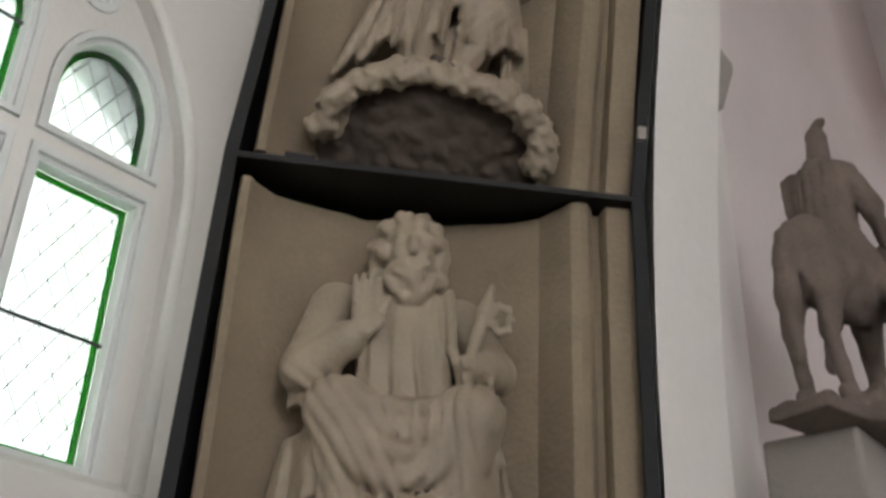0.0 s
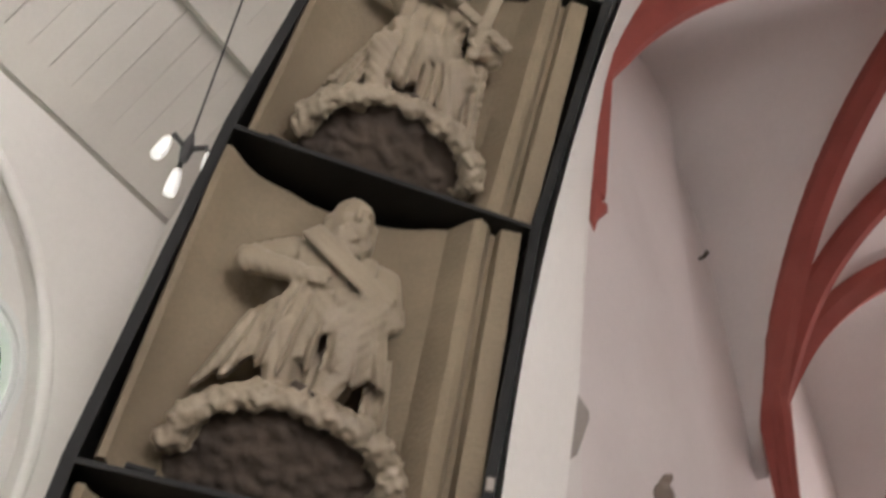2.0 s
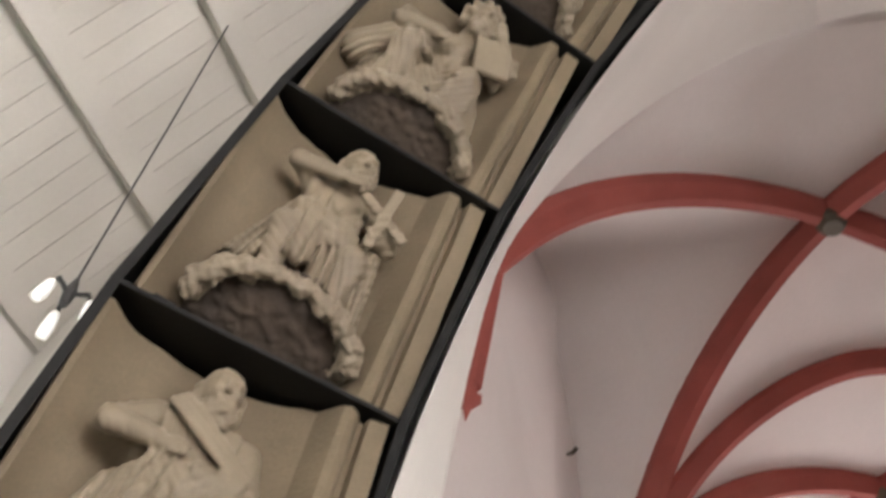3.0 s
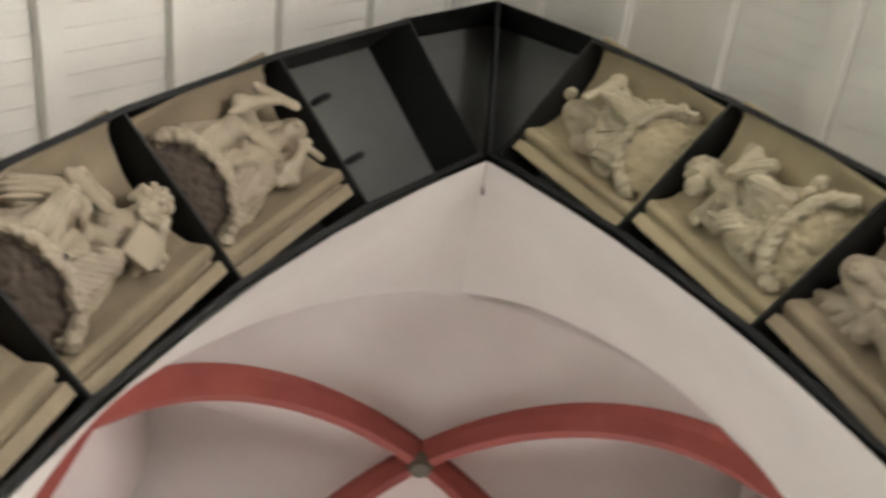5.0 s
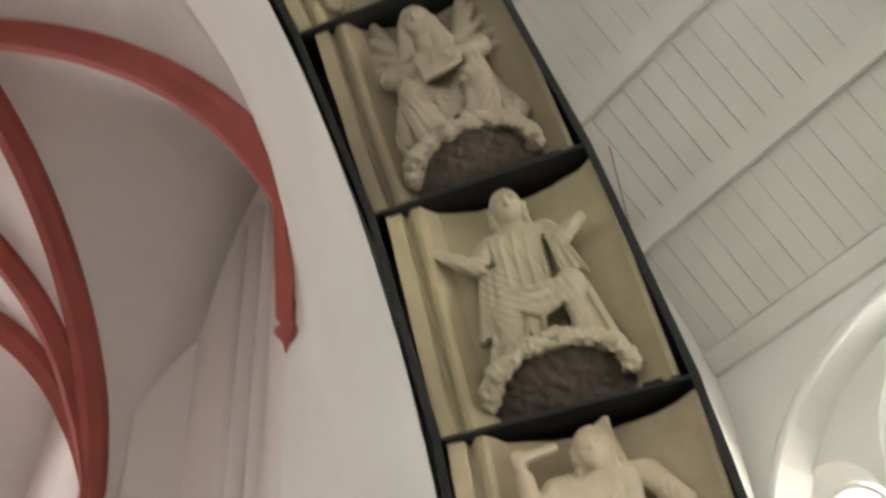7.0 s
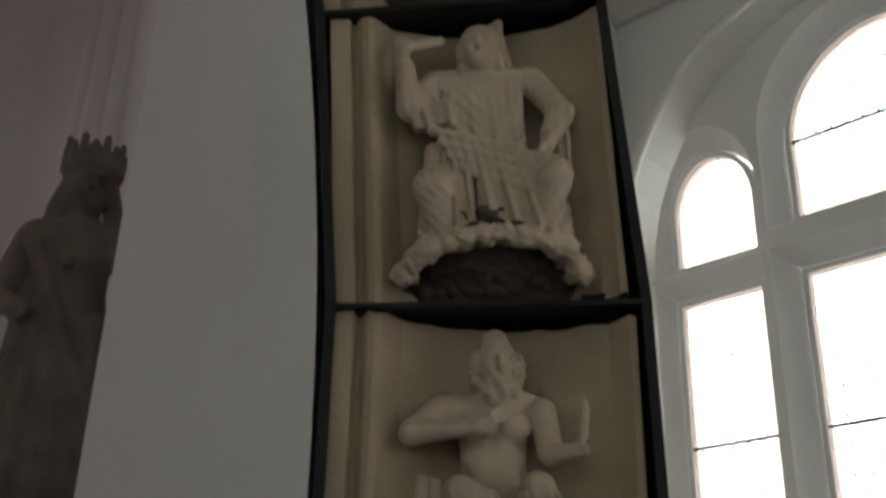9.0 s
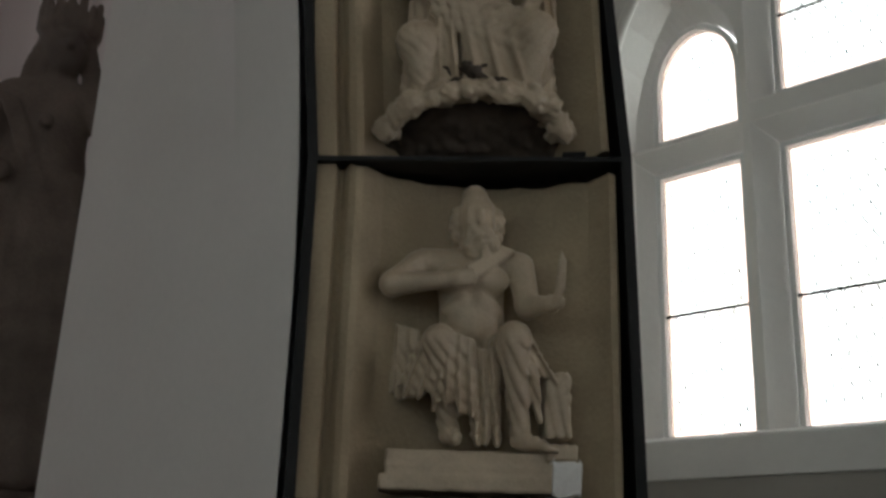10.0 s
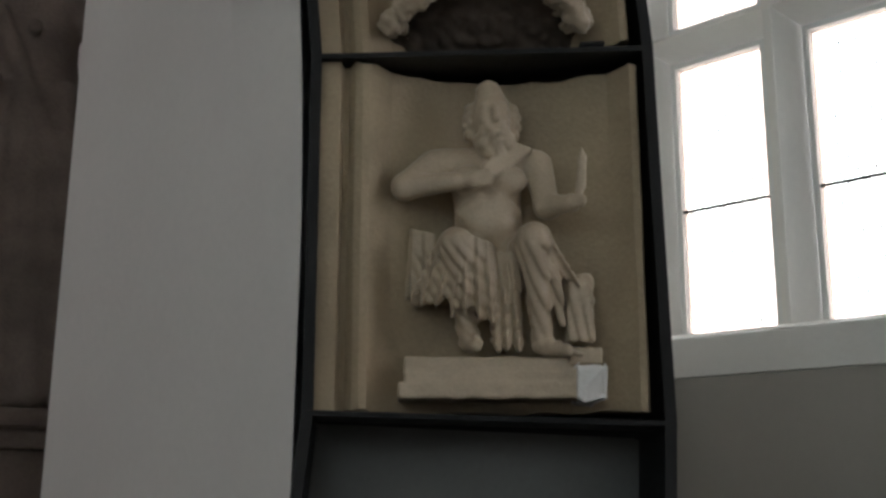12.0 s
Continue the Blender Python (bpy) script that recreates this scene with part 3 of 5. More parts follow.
def bay_frame(side, k):
    """Matrix of a compartment: x to the viewer's right, y up along it, z towards the viewer; and its width and height."""
    i0, o0, i1, o1 = (ring_node(side, k + j, o) for j in (0, 1) for o in (False, True))
    low, high = (i0 + o0) / 2, (i1 + o1) / 2
    x = ((o0 - i0) + (o1 - i1)) * (0.5 * side)
    up = high - low
    wide, tall = x.length, up.length
    x.normalize()
    z = x.cross(up).normalized()
    y = z.cross(x)
    m = Matrix((x, y, z)).transposed().to_4x4()
    m.translation = low
    return m, wide, tall


def plate(bm, a, b, back, thick, across):
    """A flat bar from a to b, reaching back, thick across."""
    add_prism(bm, [a, b, b + back, a + back], across.normalized() * thick)


rim_label = "black painted steel compartment frame lining the pointed arch"
frame_thing = thing("relief_frame", rim_label, "frame")
for side in SIDES:
    for k in range(-1, 6):
        m, wide, tall = bay_frame(side, k)
        away = -Vector(m.col[2][:3])
        x = Vector(m.col[0][:3])
        for outer in (False, True):
            a, b = ring_node(side, k, outer), ring_node(side, k + 1, outer)
            inward = x * (side * (-1 if outer else 1))
            # an angle bar: a web reaching back and a flange facing the viewer
            ends = []
            for p in (a, b):
                ends.append([p, p + inward * 0.026, p + inward * 0.026 + away * 0.012, p + inward * 0.012 + away * 0.012, p + inward * 0.012 + away * DEEP, p + away * DEEP])
            bm = bmesh.new()
            v0, v1 = ([bm.verts.new(p) for p in e] for e in ends)
            for i in range(6):
                bm.faces.new((v0[i], v0[(i + 1) % 6], v1[(i + 1) % 6], v1[i]))
            bm.faces.new(v0)
            bm.faces.new(v1[::-1])
            part("rim", bm, STEEL, frame_thing)
        back = bmesh.new()
        a, b = ring_node(side, k, False) + away * DEEP, ring_node(side, k, True) + away * DEEP
        c, e = ring_node(side, k + 1, True) + away * DEEP, ring_node(side, k + 1, False) + away * DEEP
        up, over = (e - a).normalized() * 0.06, (b - a).normalized() * 0.03
        add_prism(back, [a - up - over, b - up + over, c + up + over, e + up - over], away * 0.008)
        part("back_plate", back, GREY_STEEL if (k == 5 or k == -1) else STEEL, frame_thing)
    for k in range(0, 7):
        if k == 6 and side < 0:
            continue
        m, wide, tall = bay_frame(side, min(k, 5))
        away = -Vector(m.col[2][:3])
        a, b = ring_node(side, k, False), ring_node(side, k, True)
        bm = bmesh.new()
        plate(bm, a, b, away * DEEP, 0.012, -Vector(m.col[1][:3]))
        part("shelf", bm, STEEL, frame_thing)

# wedges of the frame at the apex, and lugs in the empty compartments
def wedge(side):
    i0, o0 = ring_node(side, 6, False), ring_node(side, 6, True)
    top_in = Vector((0, INNER_ARC[5], APEX + 0.01))
    top_out = Vector((0, OUTER_ARC[5], OUTER_ARC[1] + math.sqrt(OUTER_ARC[2] ** 2 - OUTER_ARC[0] ** 2)))
    away = -Vector(bay_frame(side, 5)[0].col[2][:3])
    mid_away = Vector((0, 0.6, 0.75)).normalized()
    bm = bmesh.new()
    add_prism(bm, [o0, top_out, top_out + mid_away * DEEP, o0 + away * DEEP], (0, 0, -0.014))
    part("rim", bm, STEEL, frame_thing)
    bm = bmesh.new()
    add_prism(bm, [i0, top_in, top_in + mid_away * DEEP, i0 + away * DEEP], (0, 0, 0.012))
    part("rim", bm, STEEL, frame_thing)
    bm = bmesh.new()
    low, high = i0 + away * DEEP, o0 + away * DEEP
    add_prism(bm, [low, high, top_out + mid_away * DEEP, top_in + mid_away * DEEP], (0, 0.008, 0.004))
    part("back_plate", bm, GREY_STEEL, frame_thing)
    if side < 0:
        bm = bmesh.new()
        plate(bm, i0, o0, away * DEEP, 0.014, Vector((-1, 0, 0.3)))
        part("shelf", bm, STEEL, frame_thing)
    else:
        bm = bmesh.new()
        add_prism(bm, [top_in, top_out, top_out + Vector((0, 0.28, 0.1)), top_in + Vector((0, 0.28, 0.1))], (0.014, 0, 0))
        part("shelf", bm, STEEL, frame_thing)


for side in SIDES:
    wedge(side)
m, wide, tall = bay_frame(-1, 5)
for u, v in ((-0.13, 0.06), (0.22, 0.06), (-0.15, 0.36), (0.17, 0.36)):
    pts = []
    for k in range(9):
        q = math.pi * (0.1 + 0.8 * k / 8)
        pts.append(m @ Vector((u, v + 0.055 * math.cos(q), -DEEP + 0.07 * math.sin(q))))
    part("lug", tube(pts, 0.017, 6, up=(0.3, 0.7, 0.2)), STEEL, frame_thing, "bent steel lug")
for side in SIDES:
    # small welded tabs that hold the casts on the shelves
    for k in range(1, 6):
        m, wide, tall = bay_frame(side, k)
        for u in (-0.27, 0.27):
            part("tab", box((u - 0.03, 0.001, -0.09), (u + 0.03, 0.012, -0.02), m, 0.003), STEEL, frame_thing)

# ---- carved figures: solids blended from limbs and cloth ----


class Carving:
    """A solid on a regular lattice; shapes are blended into it and its skin becomes a mesh."""

    def __init__(self, low, high, cell):
        self.low, self.cell = np.array(low, float), cell
        n = [int(math.ceil((b - a) / cell)) + 1 for a, b in zip(low, high)]
        axes = [low[i] + cell * np.arange(n[i]) for i in range(3)]
        self.x, self.y, self.z = (g.astype(np.float32) for g in np.meshgrid(*axes, indexing="ij"))
        self.d = np.full(self.x.shape, 9.0, np.float32)

    def part_of(self, low, high):
        """Slices of the lattice that cover a box."""
        out = []
        for q in range(3):
            a = int(max(0, math.floor((low[q] - self.low[q]) / self.cell)))
            b = int(min(self.d.shape[q], math.ceil((high[q] - self.low[q]) / self.cell) + 1))
            out.append(slice(a, max(a, b)))
        return tuple(out)

    @staticmethod
    def wobble(x, y, z, size, seed=0.0):
        x, y, z = x / size + seed, y / size + seed * 1.7, z / size - seed
        return (np.sin(x + 1.3 * np.sin(0.7 * y + seed)) * np.sin(y + 1.1 * np.sin(0.9 * z)) + np.sin(z + 1.2 * np.sin(0.8 * x)) * np.sin(0.8 * x + 0.6 * y)) * 0.5

    def blend(self, w, d, k=0.014):
        old = self.d[w]
        h = np.clip(0.5 + 0.5 * (old - d) / k, 0, 1)
        self.d[w] = old * (1 - h) + d * h - k * h * (1 - h)

    def cut_ball(self, c, r, k=0.006):
        w = self.part_of([v - r - 0.02 for v in c], [v + r + 0.02 for v in c])
        d = np.sqrt((self.x[w] - c[0]) ** 2 + (self.y[w] - c[1]) ** 2 + (self.z[w] - c[2]) ** 2) - r
        old = self.d[w]
        h = np.clip(0.5 - 0.5 * (old + d) / k, 0, 1)
        self.d[w] = old * (1 - h) - d * h + k * h * (1 - h)

    def limb(self, a, b, r0, r1, k=0.014, folds=0.0, pitch=0.03, seed=0.0, flat=1.0):
        """A tapered limb or a fall of cloth from a to b; folds run along it."""
        a, b = np.array(a, float), np.array(b, float)
        r = max(r0, r1) + 0.03
        w = self.part_of(np.minimum(a, b) - r, np.maximum(a, b) + r)
        v = b - a
        px, py, pz = self.x[w] - a[0], self.y[w] - a[1], self.z[w] - a[2]
        t = np.clip((px * v[0] + py * v[1] + pz * v[2]) / max(1e-9, v @ v), 0, 1)
        qx, qy, qz = px - t * v[0], py - t * v[1], pz - t * v[2]
        d = np.sqrt(qx ** 2 + qy ** 2 + (qz / flat) ** 2) - (r0 + (r1 - r0) * t)
        if folds:
            n = np.cross(v, (0, 0, 1.0))
            n = n / max(1e-6, np.linalg.norm(n))
            across = qx * n[0] + qy * n[1] + 0.25 * qz
            wave = np.sin(across * (math.pi / pitch) + seed + 1.1 * np.sin(t * 3 + seed) + 4 * self.y[w])
            d = d - folds * 1.25 * (0.3 + 0.7 * t) * (1.6 * np.sqrt(np.abs(wave)) - 1.1)
        self.blend(w, d, k)

    def ball(self, c, r, k=0.014, rough=0.0, size=0.012, seed=0.0):
        m = [v + 0.03 for v in r]
        w = self.part_of([v - q for v, q in zip(c, m)], [v + q for v, q in zip(c, m)])
        x, y, z = self.x[w], self.y[w], self.z[w]
        q = np.sqrt(((x - c[0]) / r[0]) ** 2 + ((y - c[1]) / r[1]) ** 2 + ((z - c[2]) / r[2]) ** 2)
        d = (q - 1) * min(r)
        if rough:
            d = d - rough * self.wobble(x, y, z, size, seed)
        self.blend(w, d, k)

    def block(self, c, r, k=0.004, turn=0.0, round_off=0.004):
        m = max(r) * 1.3 + 0.03
        w = self.part_of([v - m for v in c], [v + m for v in c])
        px, py, pz = self.x[w] - c[0], self.y[w] - c[1], self.z[w] - c[2]
        if turn:
            co, si = math.cos(turn), math.sin(turn)
            px, py = co * px + si * py, -si * px + co * py
        qx, qy, qz = (np.abs(p) - (h - round_off) for p, h in zip((px, py, pz), r))
        out = np.sqrt(np.maximum(qx, 0) ** 2 + np.maximum(qy, 0) ** 2 + np.maximum(qz, 0) ** 2)
        self.blend(w, out + np.minimum(np.maximum(qx, np.maximum(qy, qz)), 0) - round_off, k)

    def pleats(self, top_a, top_b, low_a, low_b, n, r, seed=0.0, ragged=0.02, k=0.005):
        """Pipe folds of cloth that fall from one line to another, with an uneven hem."""
        rng = random.Random(int(seed * 100) + n)
        top_a, top_b, low_a, low_b = (np.array(p, float) for p in (top_a, top_b, low_a, low_b))
        for i in range(n):
            u = (i + 0.5) / n
            a, b = top_a + (top_b - top_a) * u, low_a + (low_b - low_a) * u
            b = b + np.array((rng.uniform(-0.012, 0.012), rng.uniform(-ragged, ragged), rng.uniform(-0.012, 0.012)))
            mid = (a + b) / 2 + np.array((rng.uniform(-0.012, 0.012), 0, rng.uniform(-0.004, 0.012)))
            q = r * rng.uniform(0.75, 1.25)
            self.limb(a, mid, q * 0.7, q, k)
            self.limb(mid, b, q, q * 1.25, k)

    def cloth(self, left, right, folds, deep, seed=0.0, thick=0.04, ragged=0.1, belly=0.0, k=0.006):
        """A hanging sheet between two edges, each given by its top and its foot; its folds deepen downwards and its hem is uneven."""
        (a, c), (b, d) = (tuple(np.array(p, float) for p in e) for e in (left, right))
        pts = np.stack((a, b, c, d))
        w = self.part_of(pts.min(0) - 0.05 - thick, pts.max(0) + 0.05)
        x, y, z = self.x[w], self.y[w], self.z[w]
        u = np.full(x.shape, 0.5, np.float32)
        for _ in range(3):
            high, low = a[1] + (b[1] - a[1]) * u, c[1] + (d[1] - c[1]) * u
            v = (high - y) / np.maximum(0.02, high - low)
            vc = np.clip(v, 0, 1.1)
            e0, e1 = a[0] + (c[0] - a[0]) * vc, b[0] + (d[0] - b[0]) * vc
            u = np.clip((x - e0) / np.maximum(0.01, e1 - e0), -0.6, 1.6)
        uc = np.clip(u, 0, 1)
        phase = 2 * math.pi * folds * uc + 0.9 * np.sin(2.6 * vc + seed) + seed * 1.7
        ridge = 1 - 1.9 * np.abs(np.sin(phase * 0.5 + 0.35 * np.sin(phase + seed))) ** 1.3
        top, foot = a[2] + (b[2] - a[2]) * uc, c[2] + (d[2] - c[2]) * uc
        face = top + (foot - top) * vc + deep * (0.3 + 0.8 * vc) * ridge + belly * np.sin(math.pi * np.clip(v, 0, 1)) * np.sin(math.pi * uc)
        hem = 1 - ragged * (0.32 - 0.32 * ridge + 0.5 * np.sin(5 * uc + 2 * seed) ** 2)
        wide, tall = np.abs(e1 - e0) + 0.01, np.maximum(0.02, high - low)
        out = np.maximum(np.maximum(-u, u - 1) * wide, np.maximum((v - hem) * tall, -v * tall)) * 0.9
        self.blend(w, np.maximum(np.maximum((z - face) * 0.7, (face - thick - z) * 0.7), out).astype(np.float32), k)

    def swag(self, a, b, sag, n, r, k=0.02):
        """Hollow folds that hang in bows from a to b, one below the other."""
        a, b = np.array(a, float), np.array(b, float)
        for i in range(n):
            q = (i + 0.6) / n
            pts = [a + (b - a) * t + np.array((0, -sag * q * 4 * t * (1 - t) - 0.014 * i, 0.012 * math.sin(math.pi * t) - 0.02)) for t in [j / 7 for j in range(8)]]
            for p0, p1 in zip(pts, pts[1:]):
                self.limb(p0, p1, r, r, k)

    def drape(self, low, high, deep, seed):
        """Creases of cloth over all that is carved so far between two heights."""
        w = self.part_of((-1, low, -1), (1, high, 1))
        x, y, z = self.x[w], self.y[w], self.z[w]
        bend = 0.9 * np.sin(9 * y + seed) + 0.7 * np.sin(14 * x - 6 * y + 2 * seed)
        one = np.sin((x * 0.85 + z * 0.6) * 130 + 22 * y + 2.2 * bend + seed)
        two = np.sin((y * 0.8 - np.abs(x) * 0.9 + z * 0.4) * 105 + 2.0 * bend + 1.7 * seed)
        mix = 0.5 + 0.5 * np.sin(17 * x + 11 * y + 3 * seed)
        wave = mix * (1 - 1.7 * np.abs(one)) + (1 - mix) * (1 - 1.7 * np.abs(two))
        self.d[w] = self.d[w] + deep * wave * np.clip((y - low) / 0.03, 0, 1) * np.clip((high - y) / 0.03, 0, 1)

    def mesh(self, name):
        """The skin of the solid, one vertex for each cell that it crosses."""
        d, s = self.d.copy(), self.d.shape
        d[0], d[-1], d[:, 0], d[:, -1], d[:, :, 0], d[:, :, -1] = 9, 9, 9, 9, 9, 9
        d = np.clip(d, -self.cell * 3, self.cell * 3)
        inside = d < 0
        corners = [(i, j, k) for i in (0, 1) for j in (0, 1) for k in (0, 1)]
        n = [v - 1 for v in s]
        view = {c: d[c[0]:c[0] + n[0], c[1]:c[1] + n[1], c[2]:c[2] + n[2]] for c in corners}
        count = sum((view[c] < 0).astype(np.int8) for c in corners)
        mixed = (count > 0) & (count < 8)
        total, weight = np.zeros((*n, 3), np.float32), np.zeros(n, np.float32)
        for c in corners:
            for axis in range(3):
                if c[axis] == 0:
                    e = tuple(1 if q == axis else v for q, v in enumerate(c))
                    a, b = view[c], view[e]
                    cross = (a < 0) != (b < 0)
                    t = np.where(cross, a / np.where(cross, a - b, 1), 0)
                    for q in range(3):
                        total[..., q] += np.where(cross, c[q] + (t if q == axis else 0), 0)
                    weight += cross
        where = np.argwhere(mixed)
        index = np.full(n, -1, np.int64)
        index[mixed] = np.arange(len(where))
        verts = (where + total[mixed] / np.maximum(weight[mixed], 1)[:, None]) * self.cell + self.low
        faces = []
        for axis in range(3):
            a = [slice(1, v - 1) for v in s]
            b = list(a)
            a[axis], b[axis] = slice(0, s[axis] - 1), slice(1, s[axis])
            ia, ib = inside[tuple(a)], inside[tuple(b)]
            u, v = [q for q in range(3) if q != axis]
            for sign, sel in ((1, ia & ~ib), (-1, ~ia & ib)):
                p = np.argwhere(sel)
                for q in range(3):
                    if q != axis:
                        p[:, q] += 1
                quad = []
                for du, dv in ((0, 0), (-1, 0), (-1, -1), (0, -1)):
                    r = p.copy()
                    r[:, u] += du
                    r[:, v] += dv
                    quad.append(index[r[:, 0], r[:, 1], r[:, 2]])
                if (axis == 1) == (sign > 0):
                    quad = quad[::-1]
                faces.append(np.stack(quad, 1))
        faces = np.concatenate(faces)
        faces = faces[(faces >= 0).all(1)]
        me = bpy.data.meshes.new(name)
        me.from_pydata(verts.tolist(), [], faces.tolist())
        me.polygons.foreach_set("use_smooth", [True] * len(me.polygons))
        me.update()
        return me


def carve_head(c, x, y, z, hair="curly", beard=True, turn=0.0, size=1.0, seed=0.0):
    s = size
    c.limb((x - 0.01 * turn, y - 0.11 * s, z - 0.03), (x, y - 0.02, z), 0.03 * s, 0.032 * s, 0.02)
    c.ball((x, y, z), (0.043 * s, 0.058 * s, 0.05 * s), 0.01)
    fx = x + 0.022 * turn
    c.ball((fx, y - 0.02 * s, z + 0.022 * s), (0.033 * s, 0.042 * s, 0.032 * s), 0.01)
    # brow, nose, cheeks, eye hollows
    c.limb((fx - 0.022 * s, y + 0.014 * s, z + 0.042 * s), (fx + 0.022 * s, y + 0.014 * s, z + 0.042 * s), 0.008 * s, 0.008 * s, 0.006)
    for e in (-1, 1):
        c.cut_ball((fx + e * 0.016 * s, y + 0.0 * s, z + 0.058 * s), 0.011 * s, 0.006)
        c.ball((fx + e * 0.018 * s, y - 0.018 * s, z + 0.042 * s), (0.012 * s, 0.01 * s, 0.01 * s), 0.008)
    c.limb((fx, y + 0.012 * s, z + 0.05 * s), (fx + 0.004 * turn, y - 0.018 * s, z + 0.062 * s), 0.006 * s, 0.009 * s, 0.004)
    if beard:
        c.ball((fx, y - 0.056 * s, z + 0.026 * s), (0.04 * s, 0.038 * s, 0.032 * s), 0.006, 0.009, 0.007, seed)
        for i in range(9):
            a = math.pi * (0.08 + 0.84 * i / 8)
            c.ball((fx + 0.036 * s * math.cos(a), y - (0.045 + 0.046 * math.sin(a)) * s, z + (0.022 + 0.012 * (i % 2)) * s), (0.013 * s, 0.014 * s, 0.014 * s), 0.004, 0.003, 0.006, i)
        c.cut_ball((fx, y - 0.038 * s, z + 0.06 * s), 0.006 * s, 0.004)
    if hair == "curly":
        for i in range(26):
            a, b = i * 2.39996, 0.15 + 0.85 * i / 26
            r = 0.055 * s * math.sin(b * 2.1)
            h = y + 0.058 * s * math.cos(b * 2.1) + 0.006
            q = 0.016 * s
            if z + r * math.sin(a) < z + 0.036 * s or h > y + 0.03 * s:
                c.ball((x + r * math.cos(a), h, z - 0.008 + r * math.sin(a)), (q, q, q), 0.005, 0.003, 0.006, i)
        for e in (-1, 1):
            for h in (-0.045, -0.02, 0.005):
                c.ball((x + e * 0.05 * s, y + h * s, z - 0.006), (0.017 * s, 0.017 * s, 0.02 * s), 0.005, 0.004, 0.006, seed + h)
    elif hair == "long":
        c.ball((x - 0.008 * turn, y + 0.018 * s, z - 0.012), (0.05 * s, 0.05 * s, 0.048 * s), 0.008, 0.003, 0.006, seed)
        for e in (-1, 1):
            c.pleats((x + e * 0.03 * s, y + 0.04 * s, z - 0.01), (x + e * 0.05 * s, y + 0.02 * s, z - 0.02), (x + e * 0.045 * s, y - 0.09 * s, z - 0.005), (x + e * 0.07 * s, y - 0.09 * s, z - 0.03), 3, 0.011 * s, seed + e)
    elif hair == "short":
        c.ball((x, y + 0.012 * s, z - 0.01), (0.047 * s, 0.052 * s, 0.05 * s), 0.008, 0.003, 0.006, seed)
        for e in (-1, 1):
            for h in (-0.05, -0.025, 0.0):
                c.ball((x + e * 0.044 * s, y + h * s, z - 0.012), (0.014 * s, 0.018 * s, 0.018 * s), 0.006, 0.004, 0.006, seed + h)
    elif hair == "cap":
        c.limb((x, y + 0.03 * s, z - 0.006), (x - 0.005, y + 0.056 * s, z - 0.008), 0.04 * s, 0.03 * s, 0.005)
        for e in (-1, 1):
            for h in (-0.04, -0.02, 0.0, 0.018):
                c.ball((x + e * (0.05 - 0.2 * abs(h + 0.015)) * s, y + h * s, z - 0.008), (0.017 * s, 0.015 * s, 0.02 * s), 0.005, 0.005, 0.006, seed + h * 9)
    elif hair == "veil":
        c.ball((x, y + 0.015 * s, z - 0.014), (0.052 * s, 0.056 * s, 0.05 * s), 0.008)
        for e in (-1, 1):
            c.pleats((x + e * 0.035 * s, y + 0.03 * s, z), (x + e * 0.055 * s, y + 0.01 * s, z - 0.02), (x + e * 0.05 * s, y - 0.1 * s, z + 0.005), (x + e * 0.09 * s, y - 0.11 * s, z - 0.03), 3, 0.014 * s, seed + e)


def carve_rim(c, wide, top, reach, seed):
    """The lumpy upper edge of a cloud that bulges out under a figure."""
    back = -0.16
    rng = random.Random(int(seed * 10))
    for i in range(34):
        a = math.pi * (0.05 + 0.9 * (i + 0.5) / 34)
        y = 0.02 + (top - 0.02) * math.sin(a) ** 0.65
        z = back + (reach - back) * (0.35 + 0.65 * y / top)
        for out, lift, depth in ((1.0, 0.0, 0.0), (0.95, 0.014, -0.04), (0.85, 0.02, -0.08)):
            r = 0.017 + 0.014 * rng.random()
            c.ball((wide * out * math.cos(a) + rng.uniform(-0.008, 0.008), y + lift + rng.uniform(-0.008, 0.008), z + depth), (r, r, r), 0.008, 0.009, 0.0062, seed + i)


def cloud_mesh(wide, top, reach, seed):
    """The underside of the cloud, leaning out from the wall as it rises."""
    c = Carving((-0.31, -0.01, -0.22), (0.31, top + 0.05, 0.22), 0.006)
    back = -0.16
    w = c.part_of((-1, -1, -1), (1, 1, 1))
    y = np.clip(c.y, 0, top)
    face = back + (reach - back) * (0.3 + 0.66 * y / top) - 0.05 * (c.x / wide) ** 2
    d = np.maximum(((np.abs(c.x / wide) ** 2.6 + (y / top) ** 2.6) ** (1 / 2.6) - 0.99) * 0.2, np.maximum((c.z - face) * 0.8, 0.004 - c.y))
    d = d - 0.006 * c.wobble(c.x, c.y, c.z, 0.017, seed) - 0.004 * c.wobble(c.x, c.y, c.z, 0.008, seed + 2)
    c.blend(w, d, 0.004)
    rng = random.Random(int(seed * 7))
    for i in range(170):
        x, y = rng.uniform(-0.97, 0.97) * wide, rng.uniform(0.02, 1.0) * top
        if (abs(x / wide) ** 2.6 + (y / top) ** 2.6) ** (1 / 2.6) < 1.0:
            z = back + (reach - back) * (0.3 + 0.66 * y / top) - 0.05 * (x / wide) ** 2
            r = rng.uniform(0.009, 0.017)
            c.ball((x, y, z - 0.011), (r, r, r), 0.008, 0.003, 0.007, i)
    return c.mesh("cloud_underside")


